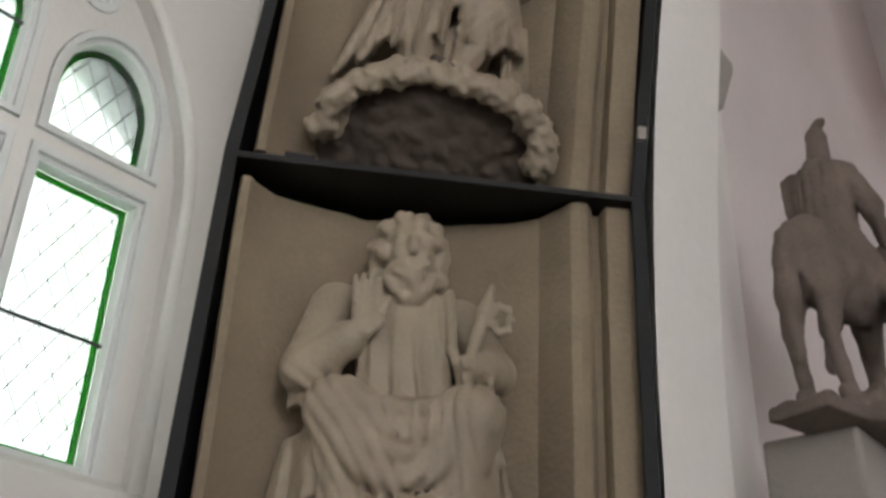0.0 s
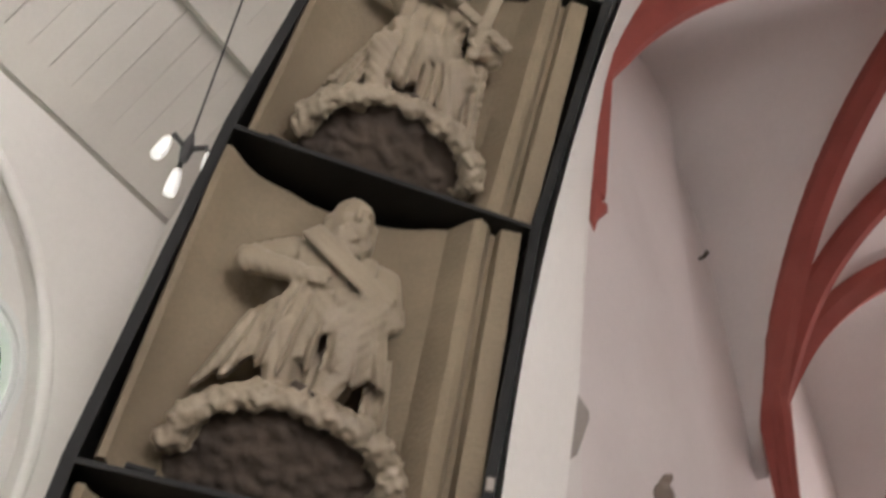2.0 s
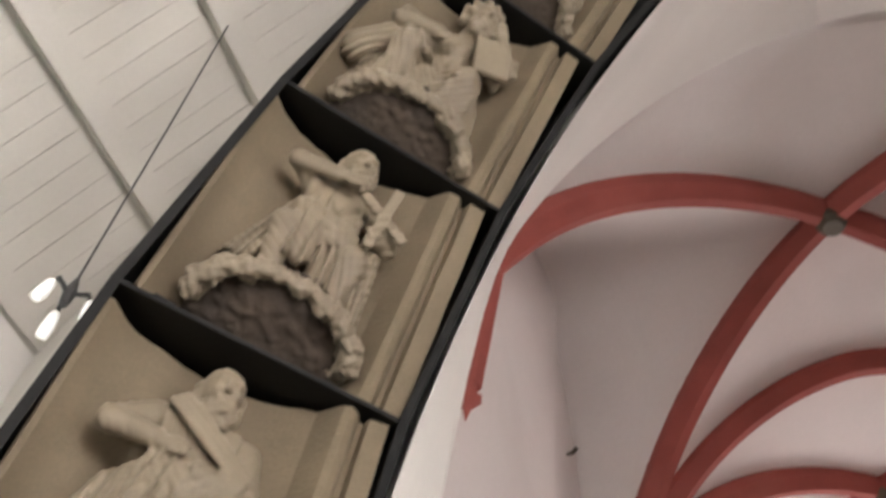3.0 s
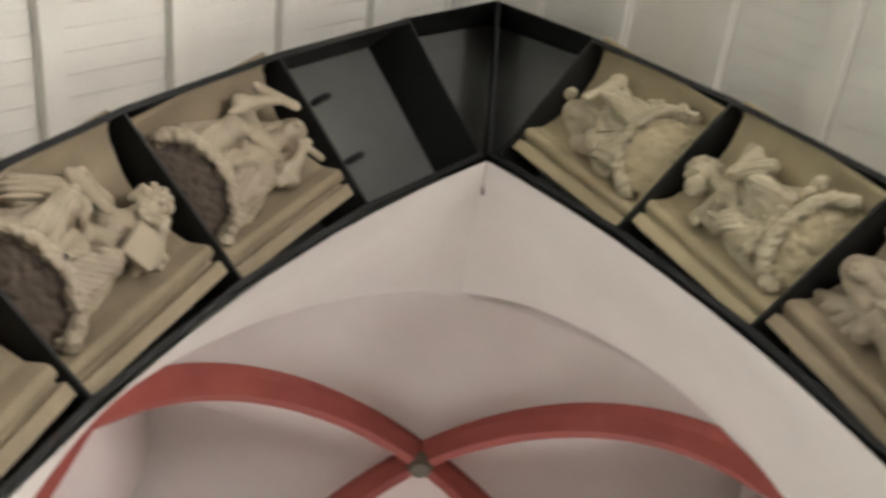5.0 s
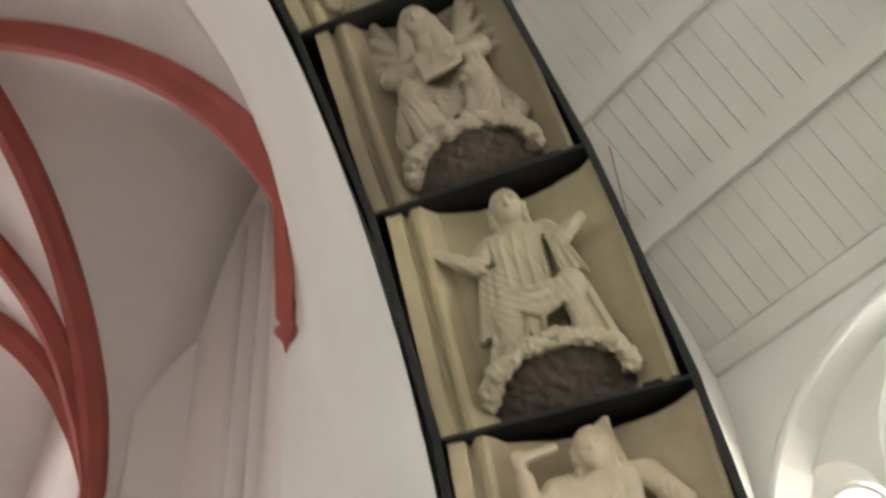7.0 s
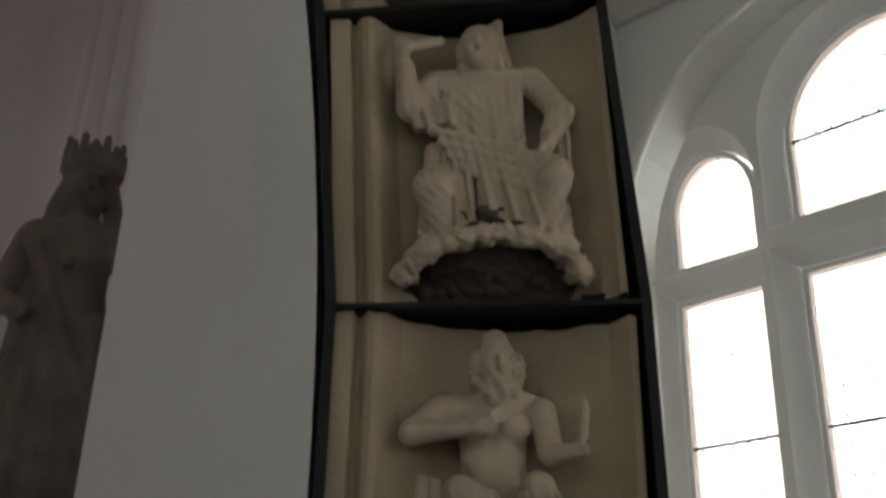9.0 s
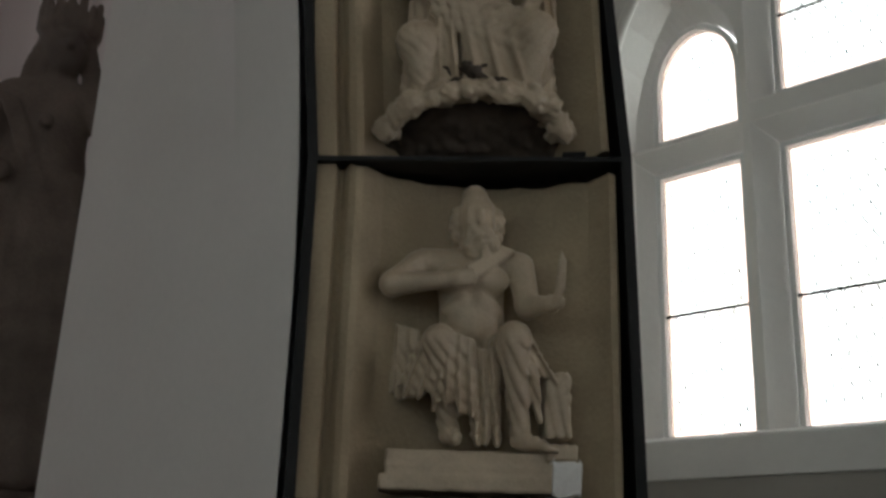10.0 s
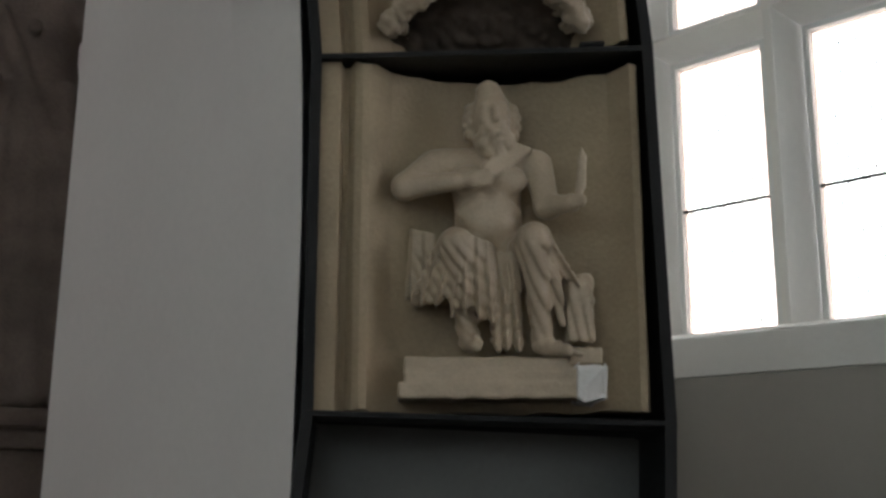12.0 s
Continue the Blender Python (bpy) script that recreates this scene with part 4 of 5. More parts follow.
def seated(seed, head, knees, arms, hair="curly", beard=True, turn=0.0, base="cloud", feet=None, cloak=1, robe=True, top=0.17, spread=1.0):
    """A robed seated figure in local metres: head (x, y), knees and arms as points."""
    c = Carving((-0.31, 0.0, -0.2), (0.31, 0.86, 0.2), 0.0056)
    hx, hy = head
    floor_y = 0.15 if base == "plinth" else top - 0.02
    if base == "plinth":
        c.block((0.02, 0.085, -0.07), (0.235, 0.03, 0.14), 0.004)
        c.block((0.02, 0.105, -0.07), (0.22, 0.03, 0.13), 0.004)
        c.block((0.02, 0.14, -0.08), (0.205, 0.013, 0.125), 0.003)
    elif base == "cloud":
        carve_rim(c, 0.225, top, 0.13, seed)
    hips, chest, neck = (0.0, 0.37, -0.07), (hx * 0.6, hy - 0.2, -0.035), (hx * 0.9, hy - 0.09, -0.03)
    c.limb(hips, chest, 0.1, 0.085, 0.03, 0, 0.03, seed, 0.8)
    c.limb(chest, neck, 0.085, 0.035, 0.03, 0, 0.03, seed, 0.75)
    for e in (-1, 1):
        c.limb((hx * 0.8 + e * 0.1, hy - 0.14, -0.05), (chest[0] + e * 0.05, chest[1] - 0.03, -0.04), 0.042, 0.055, 0.02)
    feet = feet or ((knees[0][0] * 0.8, floor_y + 0.02), (knees[1][0] * 0.8, floor_y + 0.02))
    for i, (kn, ft) in enumerate(zip(knees, feet)):
        kz = (0.08 if len(kn) < 3 else kn[2]) - 0.015
        kn = (kn[0], kn[1] - 0.01)
        c.limb((0.055 if kn[0] > 0 else -0.055, 0.38, -0.04), (kn[0], kn[1], kz), 0.07 if robe else 0.06, 0.05 if robe else 0.04, 0.02)
        c.limb((kn[0], kn[1] - 0.01, kz - 0.01), (ft[0], ft[1], kz - 0.045), 0.046 if robe else 0.036, 0.036 if robe else 0.024, 0.02)
        c.limb((ft[0], ft[1] - 0.003, kz - 0.04), (ft[0] + 0.012 * (1 if ft[0] > 0 else -1), ft[1] - 0.012, kz + 0.03), 0.024, 0.018, 0.01)
        if robe:
            c.pleats((kn[0] - 0.045, kn[1] + 0.0, kz - 0.0), (kn[0] + 0.045, kn[1] + 0.0, kz - 0.0), (ft[0] - 0.06, floor_y + 0.045, kz - 0.03), (ft[0] + 0.06, floor_y + 0.045, kz - 0.03), 4, 0.02, seed + i, 0.018)
            c.pleats((0.07 * (1 if kn[0] > 0 else -1), 0.41, 0.01), (0.03 * (1 if kn[0] > 0 else -1), 0.37, 0.02), (kn[0], kn[1] + 0.03, kz + 0.03), (kn[0] * 0.5, kn[1] - 0.02, kz + 0.02), 3, 0.015, seed + 3 + i, 0.004)
    if robe:
        m = (knees[0][1] + knees[1][1]) / 2
        c.pleats((knees[0][0] * 0.4, m - 0.02, 0.03), (knees[1][0] * 0.4, m - 0.02, 0.03), (knees[0][0] * 0.5, floor_y + 0.05, 0.02), (knees[1][0] * 0.5, floor_y + 0.05, 0.02), 4, 0.022, seed + 5, 0.025)
        # long folds over the breast
        c.pleats((hx * 0.9 - 0.05, hy - 0.125, 0.0), (hx * 0.9 + 0.05, hy - 0.125, 0.0), (-0.075, 0.41, 0.005), (0.075, 0.41, 0.005), 6, 0.014, seed + 7, 0.01)
    if cloak:
        for e in (-1, 1):
            x = knees[0 if e < 0 else 1][0]
            c.pleats((x + e * 0.03, 0.42, -0.01), (x + e * 0.06, 0.40, -0.05), (x + e * 0.045 * spread, floor_y + 0.05, -0.01), (x + e * 0.11 * spread, floor_y + 0.09, -0.05), 4, 0.02, seed + 9 + e, 0.03)
        c.pleats((hx + cloak * 0.09, hy - 0.14, 0.0), (hx + cloak * 0.06, hy - 0.11, 0.0), (-cloak * 0.08, 0.42, 0.05), (-cloak * 0.06, 0.47, 0.05), 3, 0.014, seed + 11, 0.004)
        c.drape(floor_y + 0.04, hy - 0.12, 0.004 if robe else 0.003, seed)
    for e, arm in zip((-1, 1), arms):
        if arm is None:
            continue
        elbow, hand = (np.array(p, float) for p in arm)
        sh = np.array((hx * 0.8 + e * 0.1, hy - 0.14, -0.045))
        bare = not robe
        c.limb(sh, elbow, 0.044, 0.032 if bare else 0.038, 0.02)
        c.limb(elbow, hand, 0.03 if bare else 0.034, 0.017, 0.016)
        if not bare:
            c.pleats(sh + (0, 0.02, 0.02), sh + (e * 0.03, -0.02, 0.0), elbow + (0, 0.025, 0.02), elbow + (e * 0.02, -0.02, 0.01), 3, 0.015, seed + e, 0.004)
            cuff = elbow + (hand - elbow) * 0.7
            c.pleats(elbow + (0, -0.01, 0.0), cuff, elbow + (0.0, -0.085, -0.02), cuff + (0.0, -0.05, -0.02), 4, 0.013, seed + 2 * e, 0.015)
        way = (hand - elbow) / max(1e-6, np.linalg.norm(hand - elbow))
        c.ball(hand, (0.022, 0.024, 0.02), 0.008)
        for f in (-1.5, -0.5, 0.5, 1.5):
            root = hand + np.array((0.012 * f * way[1], -0.012 * f * way[0], 0.006))
            c.limb(root, root + way * (0.042 - 0.004 * abs(f)), 0.0075, 0.006, 0.003)
    carve_head(c, hx, hy + 0.012, 0.0, hair, beard, turn, 1.14, seed)
    return c


def trunk(head, shoulders, hips=(0.0, 0.3, -0.06), cell=0.0046, cloud=0.17, seed=0.0):
    """A fresh block with the trunk of a figure, and a cloud below where there is one."""
    c = Carving((-0.31, 0.0, -0.2), (0.31, 0.86, 0.2), cell)
    if cloud:
        carve_rim(c, 0.225, cloud, 0.13, seed)
    (ax, ay), (bx, by) = shoulders
    chest = ((ax + bx) / 2, (ay + by) / 2 - 0.06, -0.03)
    c.limb(hips, chest, 0.085, 0.075, 0.03, flat=0.8)
    c.limb(chest, (head[0], head[1] - 0.09, -0.015), 0.07, 0.032, 0.03, flat=0.8)
    c.limb((ax + 0.02, ay - 0.01, -0.035), (bx - 0.02, by - 0.01, -0.035), 0.042, 0.042, 0.03)
    return c


def reach(c, shoulder, elbow, hand, thick=0.036, wrist=0.017, sleeve=True, seed=0.0):
    """An arm with its hand; a sleeve gives it creases across."""
    shoulder, elbow, hand = (np.array(p, float) for p in (shoulder, elbow, hand))
    c.limb(shoulder, elbow, thick * 1.1, thick * 0.95, 0.016)
    cuff = elbow + (hand - elbow) * 0.72
    c.limb(elbow, cuff, thick * 0.95, thick * 0.8 if sleeve else wrist * 1.2, 0.012)
    c.limb(cuff, hand, wrist, wrist * 0.9, 0.006)
    if sleeve:
        for i in range(4):
            t = (i + 0.5) / 4
            p = shoulder + (elbow - shoulder) * t + np.array((0, 0, thick * 0.72))
            q = p + np.array((0.03, -0.022 + 0.01 * math.sin(i * 2 + seed), 0.0))
            c.limb(p - np.array((0.03, -0.012, 0.01)), q, 0.008, 0.006, 0.006)
    way = (hand - elbow) / max(1e-6, np.linalg.norm(hand - elbow))
    c.ball(hand, (0.02, 0.022, 0.017), 0.007)
    for f in (-1.5, -0.5, 0.5, 1.5):
        root = hand + np.array((0.010 * f * way[1], -0.010 * f * way[0], 0.006))
        c.limb(root, root + way * (0.04 - 0.004 * abs(f)), 0.0068, 0.0055, 0.003)


def leg(c, hip, knee, foot, thick=0.058, shoe=True):
    c.limb(hip, knee, thick * 1.15, thick * 0.85, 0.02)
    c.limb(knee, foot, thick * 0.8, thick * 0.5, 0.02)
    if shoe:
        c.limb(foot, (foot[0] + 0.012, foot[1] - 0.012, foot[2] + 0.05), 0.022, 0.015, 0.01)


def figure_keys():
    c = trunk((-0.017, 0.668), ((-0.14, 0.575), (0.085, 0.565)), seed=1.0)
    leg(c, (-0.05, 0.32, -0.03), (-0.118, 0.345, 0.075), (-0.1, 0.18, 0.06), 0.066)
    leg(c, (0.05, 0.32, -0.03), (0.101, 0.345, 0.075), (0.09, 0.18, 0.06), 0.066)
    # tunic with long upright folds, open cloak edge
    c.cloth(((-0.085, 0.585, 0.032), (-0.1, 0.35, 0.06)), ((0.055, 0.58, 0.032), (0.075, 0.35, 0.06)), 4, 0.007, 1.2, 0.06, 0.02, 0.012)
    c.limb((0.06, 0.585, 0.03), (0.068, 0.47, 0.055), 0.009, 0.01, 0.006)
    c.limb((0.068, 0.47, 0.055), (0.1, 0.36, 0.09), 0.01, 0.012, 0.006)
    # mantle over the knees in bows, falling to the cloud
    c.cloth(((-0.17, 0.38, 0.06), (-0.17, 0.18, 0.07)), ((-0.045, 0.36, 0.11), (-0.03, 0.2, 0.1)), 2, 0.012, 0.4, 0.05, 0.1, 0.02)
    c.cloth(((0.045, 0.355, 0.105), (0.03, 0.19, 0.1)), ((0.15, 0.37, 0.06), (0.155, 0.17, 0.06)), 3, 0.012, 2.1, 0.05, 0.12, 0.015)
    c.cloth(((-0.1, 0.37, 0.09), (-0.06, 0.18, 0.09)), ((0.09, 0.37, 0.09), (0.05, 0.18, 0.09)), 2, 0.008, 1.0, 0.06, 0.08, 0.012)
    c.swag((-0.15, 0.365, 0.112), (0.12, 0.365, 0.11), 0.1, 4, 0.012)
    c.swag((-0.11, 0.3, 0.125), (0.05, 0.28, 0.12), 0.06, 2, 0.011)
    c.cloth(((-0.21, 0.31, -0.02), (-0.235, 0.16, -0.01)), ((-0.15, 0.33, 0.05), (-0.15, 0.17, 0.05)), 2, 0.012, 3.0, 0.03, 0.2)
    c.cloth(((0.13, 0.33, 0.04), (0.12, 0.16, 0.05)), ((0.165, 0.31, 0.0), (0.2, 0.16, 0.0)), 2, 0.012, 1.0, 0.03, 0.2)
    # raised arm with a wide sleeve, and the open hand
    reach(c, (-0.145, 0.56, -0.02), (-0.185, 0.425, 0.03), (-0.09, 0.49, 0.08), 0.042, seed=1)
    c.cloth(((-0.215, 0.45, 0.03), (-0.205, 0.345, 0.02)), ((-0.105, 0.475, 0.07), (-0.14, 0.36, 0.05)), 2, 0.011, 0.5, 0.04, 0.15)
    c.ball((-0.088, 0.518, 0.085), (0.025, 0.03, 0.013), 0.006)
    for i in range(4):
        c.limb((-0.106 + 0.0125 * i, 0.535, 0.087), (-0.11 + 0.0145 * i, 0.588 - 0.005 * abs(i - 1.4), 0.09), 0.0072, 0.0058, 0.002)
    c.limb((-0.066, 0.51, 0.088), (-0.05, 0.545, 0.092), 0.008, 0.006, 0.003)
    # the other hand with the key
    reach(c, (0.09, 0.55, -0.02), (0.15, 0.45, 0.0), (0.1, 0.435, 0.085), 0.036, seed=3)
    c.limb((0.088, 0.41, 0.098), (0.118, 0.53, 0.094), 0.011, 0.012, 0.003)
    c.limb((0.118, 0.53, 0.094), (0.131, 0.582, 0.092), 0.015, 0.005, 0.004)
    for i in range(7):
        a = 2 * math.pi * i / 7
        c.ball((0.147 + 0.017 * math.cos(a), 0.52 + 0.024 * math.sin(a), 0.092), (0.0095, 0.0095, 0.01), 0.004)
    c.limb((0.135, 0.43, 0.07), (0.137, 0.33, 0.06), 0.005, 0.006, 0.005)
    c.limb((0.137, 0.33, 0.06), (0.155, 0.28, 0.05), 0.006, 0.009, 0.005)
    c.drape(0.17, 0.43, 0.0035, 1)
    carve_head(c, -0.017, 0.668, 0.005, "curly", True, 0.2, 1.12, 1.0)
    return c


def figure_crossed_arms():
    c = trunk((0.0, 0.69), ((-0.1, 0.6), (0.1, 0.585)), seed=2.2)
    leg(c, (-0.04, 0.3, -0.03), (-0.07, 0.34, 0.05), (-0.05, 0.18, 0.06), 0.05)
    leg(c, (0.04, 0.3, -0.03), (0.075, 0.35, 0.05), (0.02, 0.185, 0.06), 0.05)
    # breast cloth and the mantle's slanting edge
    c.cloth(((-0.1, 0.6, 0.025), (-0.075, 0.44, 0.055)), ((0.08, 0.6, 0.025), (0.09, 0.44, 0.05)), 4, 0.006, 0.8, 0.06, 0.02)
    for i in range(3):
        c.limb((-0.09 + 0.012 * i, 0.6 + 0.012 * i, 0.05), (0.115 + 0.006 * i, 0.455 + 0.018 * i, 0.075 - 0.008 * i), 0.0105, 0.0115, 0.004)
    reach(c, (-0.11, 0.585, -0.02), (-0.19, 0.505, 0.03), (-0.05, 0.48, 0.085), 0.032, seed=2)
    reach(c, (0.11, 0.57, -0.02), (0.135, 0.45, 0.03), (0.04, 0.445, 0.085), 0.032, seed=4)
    # panels of cloth with deep folds and swinging hems
    c.cloth(((-0.085, 0.475, 0.075), (-0.155, 0.205, 0.075)), ((0.01, 0.475, 0.085), (-0.005, 0.235, 0.1)), 3, 0.017, 0.3, 0.03, 0.22, 0.012)
    c.cloth(((0.02, 0.43, 0.08), (0.015, 0.25, 0.1)), ((0.13, 0.455, 0.06), (0.165, 0.255, 0.055)), 3, 0.015, 1.9, 0.03, 0.18, 0.012)
    c.cloth(((-0.16, 0.395, 0.0), (-0.235, 0.19, -0.02)), ((-0.085, 0.45, 0.05), (-0.15, 0.22, 0.04)), 2, 0.015, 2.6, 0.03, 0.2)
    c.cloth(((0.12, 0.36, 0.02), (0.115, 0.13, 0.05)), ((0.165, 0.38, 0.0), (0.19, 0.14, 0.01)), 2, 0.014, 0.9, 0.03, 0.15)
    c.swag((-0.02, 0.44, 0.1), (0.1, 0.43, 0.085), 0.05, 3, 0.009)
    c.cloth(((-0.04, 0.32, 0.05), (-0.06, 0.16, 0.06)), ((0.05, 0.32, 0.05), (0.05, 0.17, 0.07)), 3, 0.009, 1.4, 0.04, 0.1)
    c.drape(0.17, 0.5, 0.0022, 2)
    carve_head(c, 0.0, 0.69, 0.005, "short", True, 0.35, 1.08, 2.0)
    return c


def figure_cross():
    c = trunk((0.005, 0.71), ((-0.1, 0.6), (0.115, 0.6)), seed=3.1)
    leg(c, (-0.04, 0.31, -0.03), (-0.09, 0.36, 0.06), (-0.08, 0.19, 0.06), 0.055)
    leg(c, (0.04, 0.31, -0.03), (0.1, 0.35, 0.06), (0.1, 0.18, 0.05), 0.055)
    c.cloth(((-0.1, 0.6, 0.02), (-0.09, 0.42, 0.06)), ((0.09, 0.6, 0.02), (0.08, 0.42, 0.06)), 4, 0.008, 0.6, 0.06, 0.02)
    reach(c, (-0.1, 0.6, -0.02), (-0.155, 0.61, 0.03), (0.0, 0.6, 0.085), 0.03, seed=2)
    reach(c, (0.12, 0.58, -0.02), (0.165, 0.48, 0.02), (0.12, 0.45, 0.085), 0.034, seed=5)
    c.block((0.123, 0.515, 0.1), (0.015, 0.118, 0.011), 0.003, -0.08, 0.003)
    c.block((0.125, 0.518, 0.094), (0.09, 0.015, 0.011), 0.003, -0.517, 0.003)
    c.cloth(((-0.11, 0.48, 0.03), (-0.225, 0.2, 0.0)), ((-0.05, 0.5, 0.07), (-0.1, 0.2, 0.08)), 4, 0.015, 0.4, 0.03, 0.15)
    c.cloth(((-0.07, 0.5, 0.08), (-0.1, 0.22, 0.1)), ((0.01, 0.47, 0.09), (0.0, 0.22, 0.11)), 2, 0.018, 1.4, 0.03, 0.2, 0.015)
    c.cloth(((0.0, 0.46, 0.07), (0.01, 0.2, 0.09)), ((0.08, 0.43, 0.08), (0.09, 0.2, 0.09)), 3, 0.014, 2.2, 0.03, 0.15)
    c.cloth(((0.08, 0.42, 0.08), (0.08, 0.14, 0.07)), ((0.17, 0.43, 0.04), (0.2, 0.15, 0.0)), 3, 0.015, 3.1, 0.03, 0.15)
    c.swag((-0.09, 0.46, 0.09), (0.07, 0.43, 0.1), 0.06, 3, 0.009)
    c.drape(0.17, 0.55, 0.003, 3.3)
    carve_head(c, 0.005, 0.71, 0.005, "short", True, 0.4, 1.1, 3.0)
    return c


def figure_book():
    c = seated(4.4, (0.03, 0.71), ((-0.13, 0.38, 0.09), (0.09, 0.37, 0.09)), (((-0.18, 0.50, 0.02), (-0.06, 0.46, 0.1)), ((0.18, 0.53, 0.04), (0.11, 0.6, 0.11))), "curly", True, 0.5, "cloud")
    c.block((0.12, 0.50, 0.09), (0.06, 0.075, 0.014), 0.004, 0.3)
    c.limb((-0.2, 0.42, 0.0), (-0.26, 0.28, 0.01), 0.04, 0.05, 0.012, 0.012, 0.026, 2)
    return c


def figure_scroll():
    c = seated(5.3, (0.02, 0.69), ((-0.11, 0.38, 0.09), (0.11, 0.38, 0.09)), (((-0.18, 0.52, 0.02), (-0.12, 0.64, 0.09)), ((0.17, 0.52, 0.02), (0.1, 0.62, 0.1))), "long", False, -0.3, "cloud")
    c.limb((-0.2, 0.6, 0.08), (-0.06, 0.74, 0.07), 0.024, 0.022, 0.006)
    c.limb((0.08, 0.62, 0.1), (0.17, 0.69, 0.08), 0.018, 0.018, 0.006)
    return c


def figure_crouching():
    c = seated(6.7, (-0.06, 0.64), ((-0.13, 0.42, 0.09), (0.08, 0.44, 0.1)), (((-0.17, 0.48, 0.04), (-0.16, 0.38, 0.1)), ((0.16, 0.54, 0.04), (0.03, 0.56, 0.12))), "veil", False, -0.3, "cloud", top=0.24)
    c.ball((0.0, 0.77, -0.03), (0.035, 0.035, 0.035), 0.01)
    return c


def figure_child():
    c = seated(7.2, (-0.03, 0.70), ((-0.13, 0.4, 0.1), (0.06, 0.42, 0.09)), (((-0.18, 0.55, 0.02), (-0.11, 0.5, 0.11)), ((0.15, 0.56, 0.05), (0.05, 0.52, 0.12))), "curly", False, -0.4, "cloud")
    c.ball((-0.1, 0.65, 0.06), (0.045, 0.05, 0.045), 0.012, 0.006, 0.009, 2)
    c.limb((0.03, 0.53, 0.1), (0.14, 0.42, 0.1), 0.03, 0.03, 0.01, 0.01, 0.02)
    for i in range(7):
        c.ball((-0.16 + 0.06 * i, 0.23 + 0.02 * math.sin(i * 2), 0.11 - 0.012 * abs(i - 3)), (0.034, 0.03, 0.03), 0.012, 0.01, 0.009, i)
    return c


def figure_winged():
    c = seated(8.5, (-0.02, 0.69), ((-0.12, 0.38, 0.09), (0.11, 0.38, 0.09)), (((-0.17, 0.49, 0.02), (-0.04, 0.47, 0.1)), ((0.16, 0.5, 0.02), (0.06, 0.46, 0.11))), "veil", False, -0.2, "cloud")
    for e in (-1, 1):
        for i in range(5):
            a = (e * 0.09, 0.6 - 0.01 * i, -0.075)
            b = (e * (0.17 + 0.018 * i), 0.79 - 0.065 * i, -0.07)
            c.limb(a, b, 0.022, 0.02, 0.006)
    c.block((0.0, 0.45, 0.105), (0.075, 0.05, 0.014), 0.004, 0.15)
    return c


def figure_open_arms():
    c = trunk((0.0, 0.71), ((-0.095, 0.605), (0.1, 0.61)), seed=9.4)
    leg(c, (-0.05, 0.31, -0.03), (-0.093, 0.32, 0.06), (-0.1, 0.18, 0.05), 0.06)
    leg(c, (0.05, 0.32, -0.03), (0.114, 0.35, 0.08), (0.108, 0.19, 0.08), 0.05)
    c.cloth(((-0.085, 0.6, 0.025), (-0.09, 0.33, 0.07)), ((0.08, 0.61, 0.025), (0.06, 0.34, 0.08)), 4, 0.008, 0.4, 0.07, 0.03)
    reach(c, (-0.095, 0.59, -0.02), (-0.145, 0.515, 0.02), (-0.225, 0.57, 0.04), 0.03, seed=2)
    reach(c, (0.1, 0.6, -0.02), (0.13, 0.53, 0.04), (0.185, 0.555, 0.06), 0.032, seed=5)
    c.cloth(((0.09, 0.54, 0.06), (0.1, 0.36, 0.1)), ((0.14, 0.545, 0.04), (0.19, 0.38, 0.04)), 3, 0.014, 0.8, 0.03, 0.2)
    c.cloth(((-0.15, 0.5, 0.0), (-0.21, 0.24, 0.0)), ((-0.08, 0.49, 0.05), (-0.1, 0.22, 0.08)), 3, 0.013, 1.8, 0.03, 0.2)
    c.cloth(((-0.13, 0.33, 0.07), (-0.2, 0.14, 0.05)), ((0.02, 0.33, 0.1), (0.0, 0.17, 0.1)), 4, 0.015, 0.2, 0.04, 0.15)
    c.cloth(((0.12, 0.33, 0.08), (0.13, 0.15, 0.08)), ((0.17, 0.37, 0.03), (0.22, 0.13, 0.02)), 2, 0.013, 2.0, 0.03, 0.15)
    c.swag((-0.09, 0.38, 0.1), (0.1, 0.36, 0.12), 0.07, 3, 0.01)
    c.drape(0.16, 0.58, 0.002, 9.1)
    carve_head(c, 0.0, 0.71, 0.0, "short", False, 0.1, 1.12, 4.0)
    return c


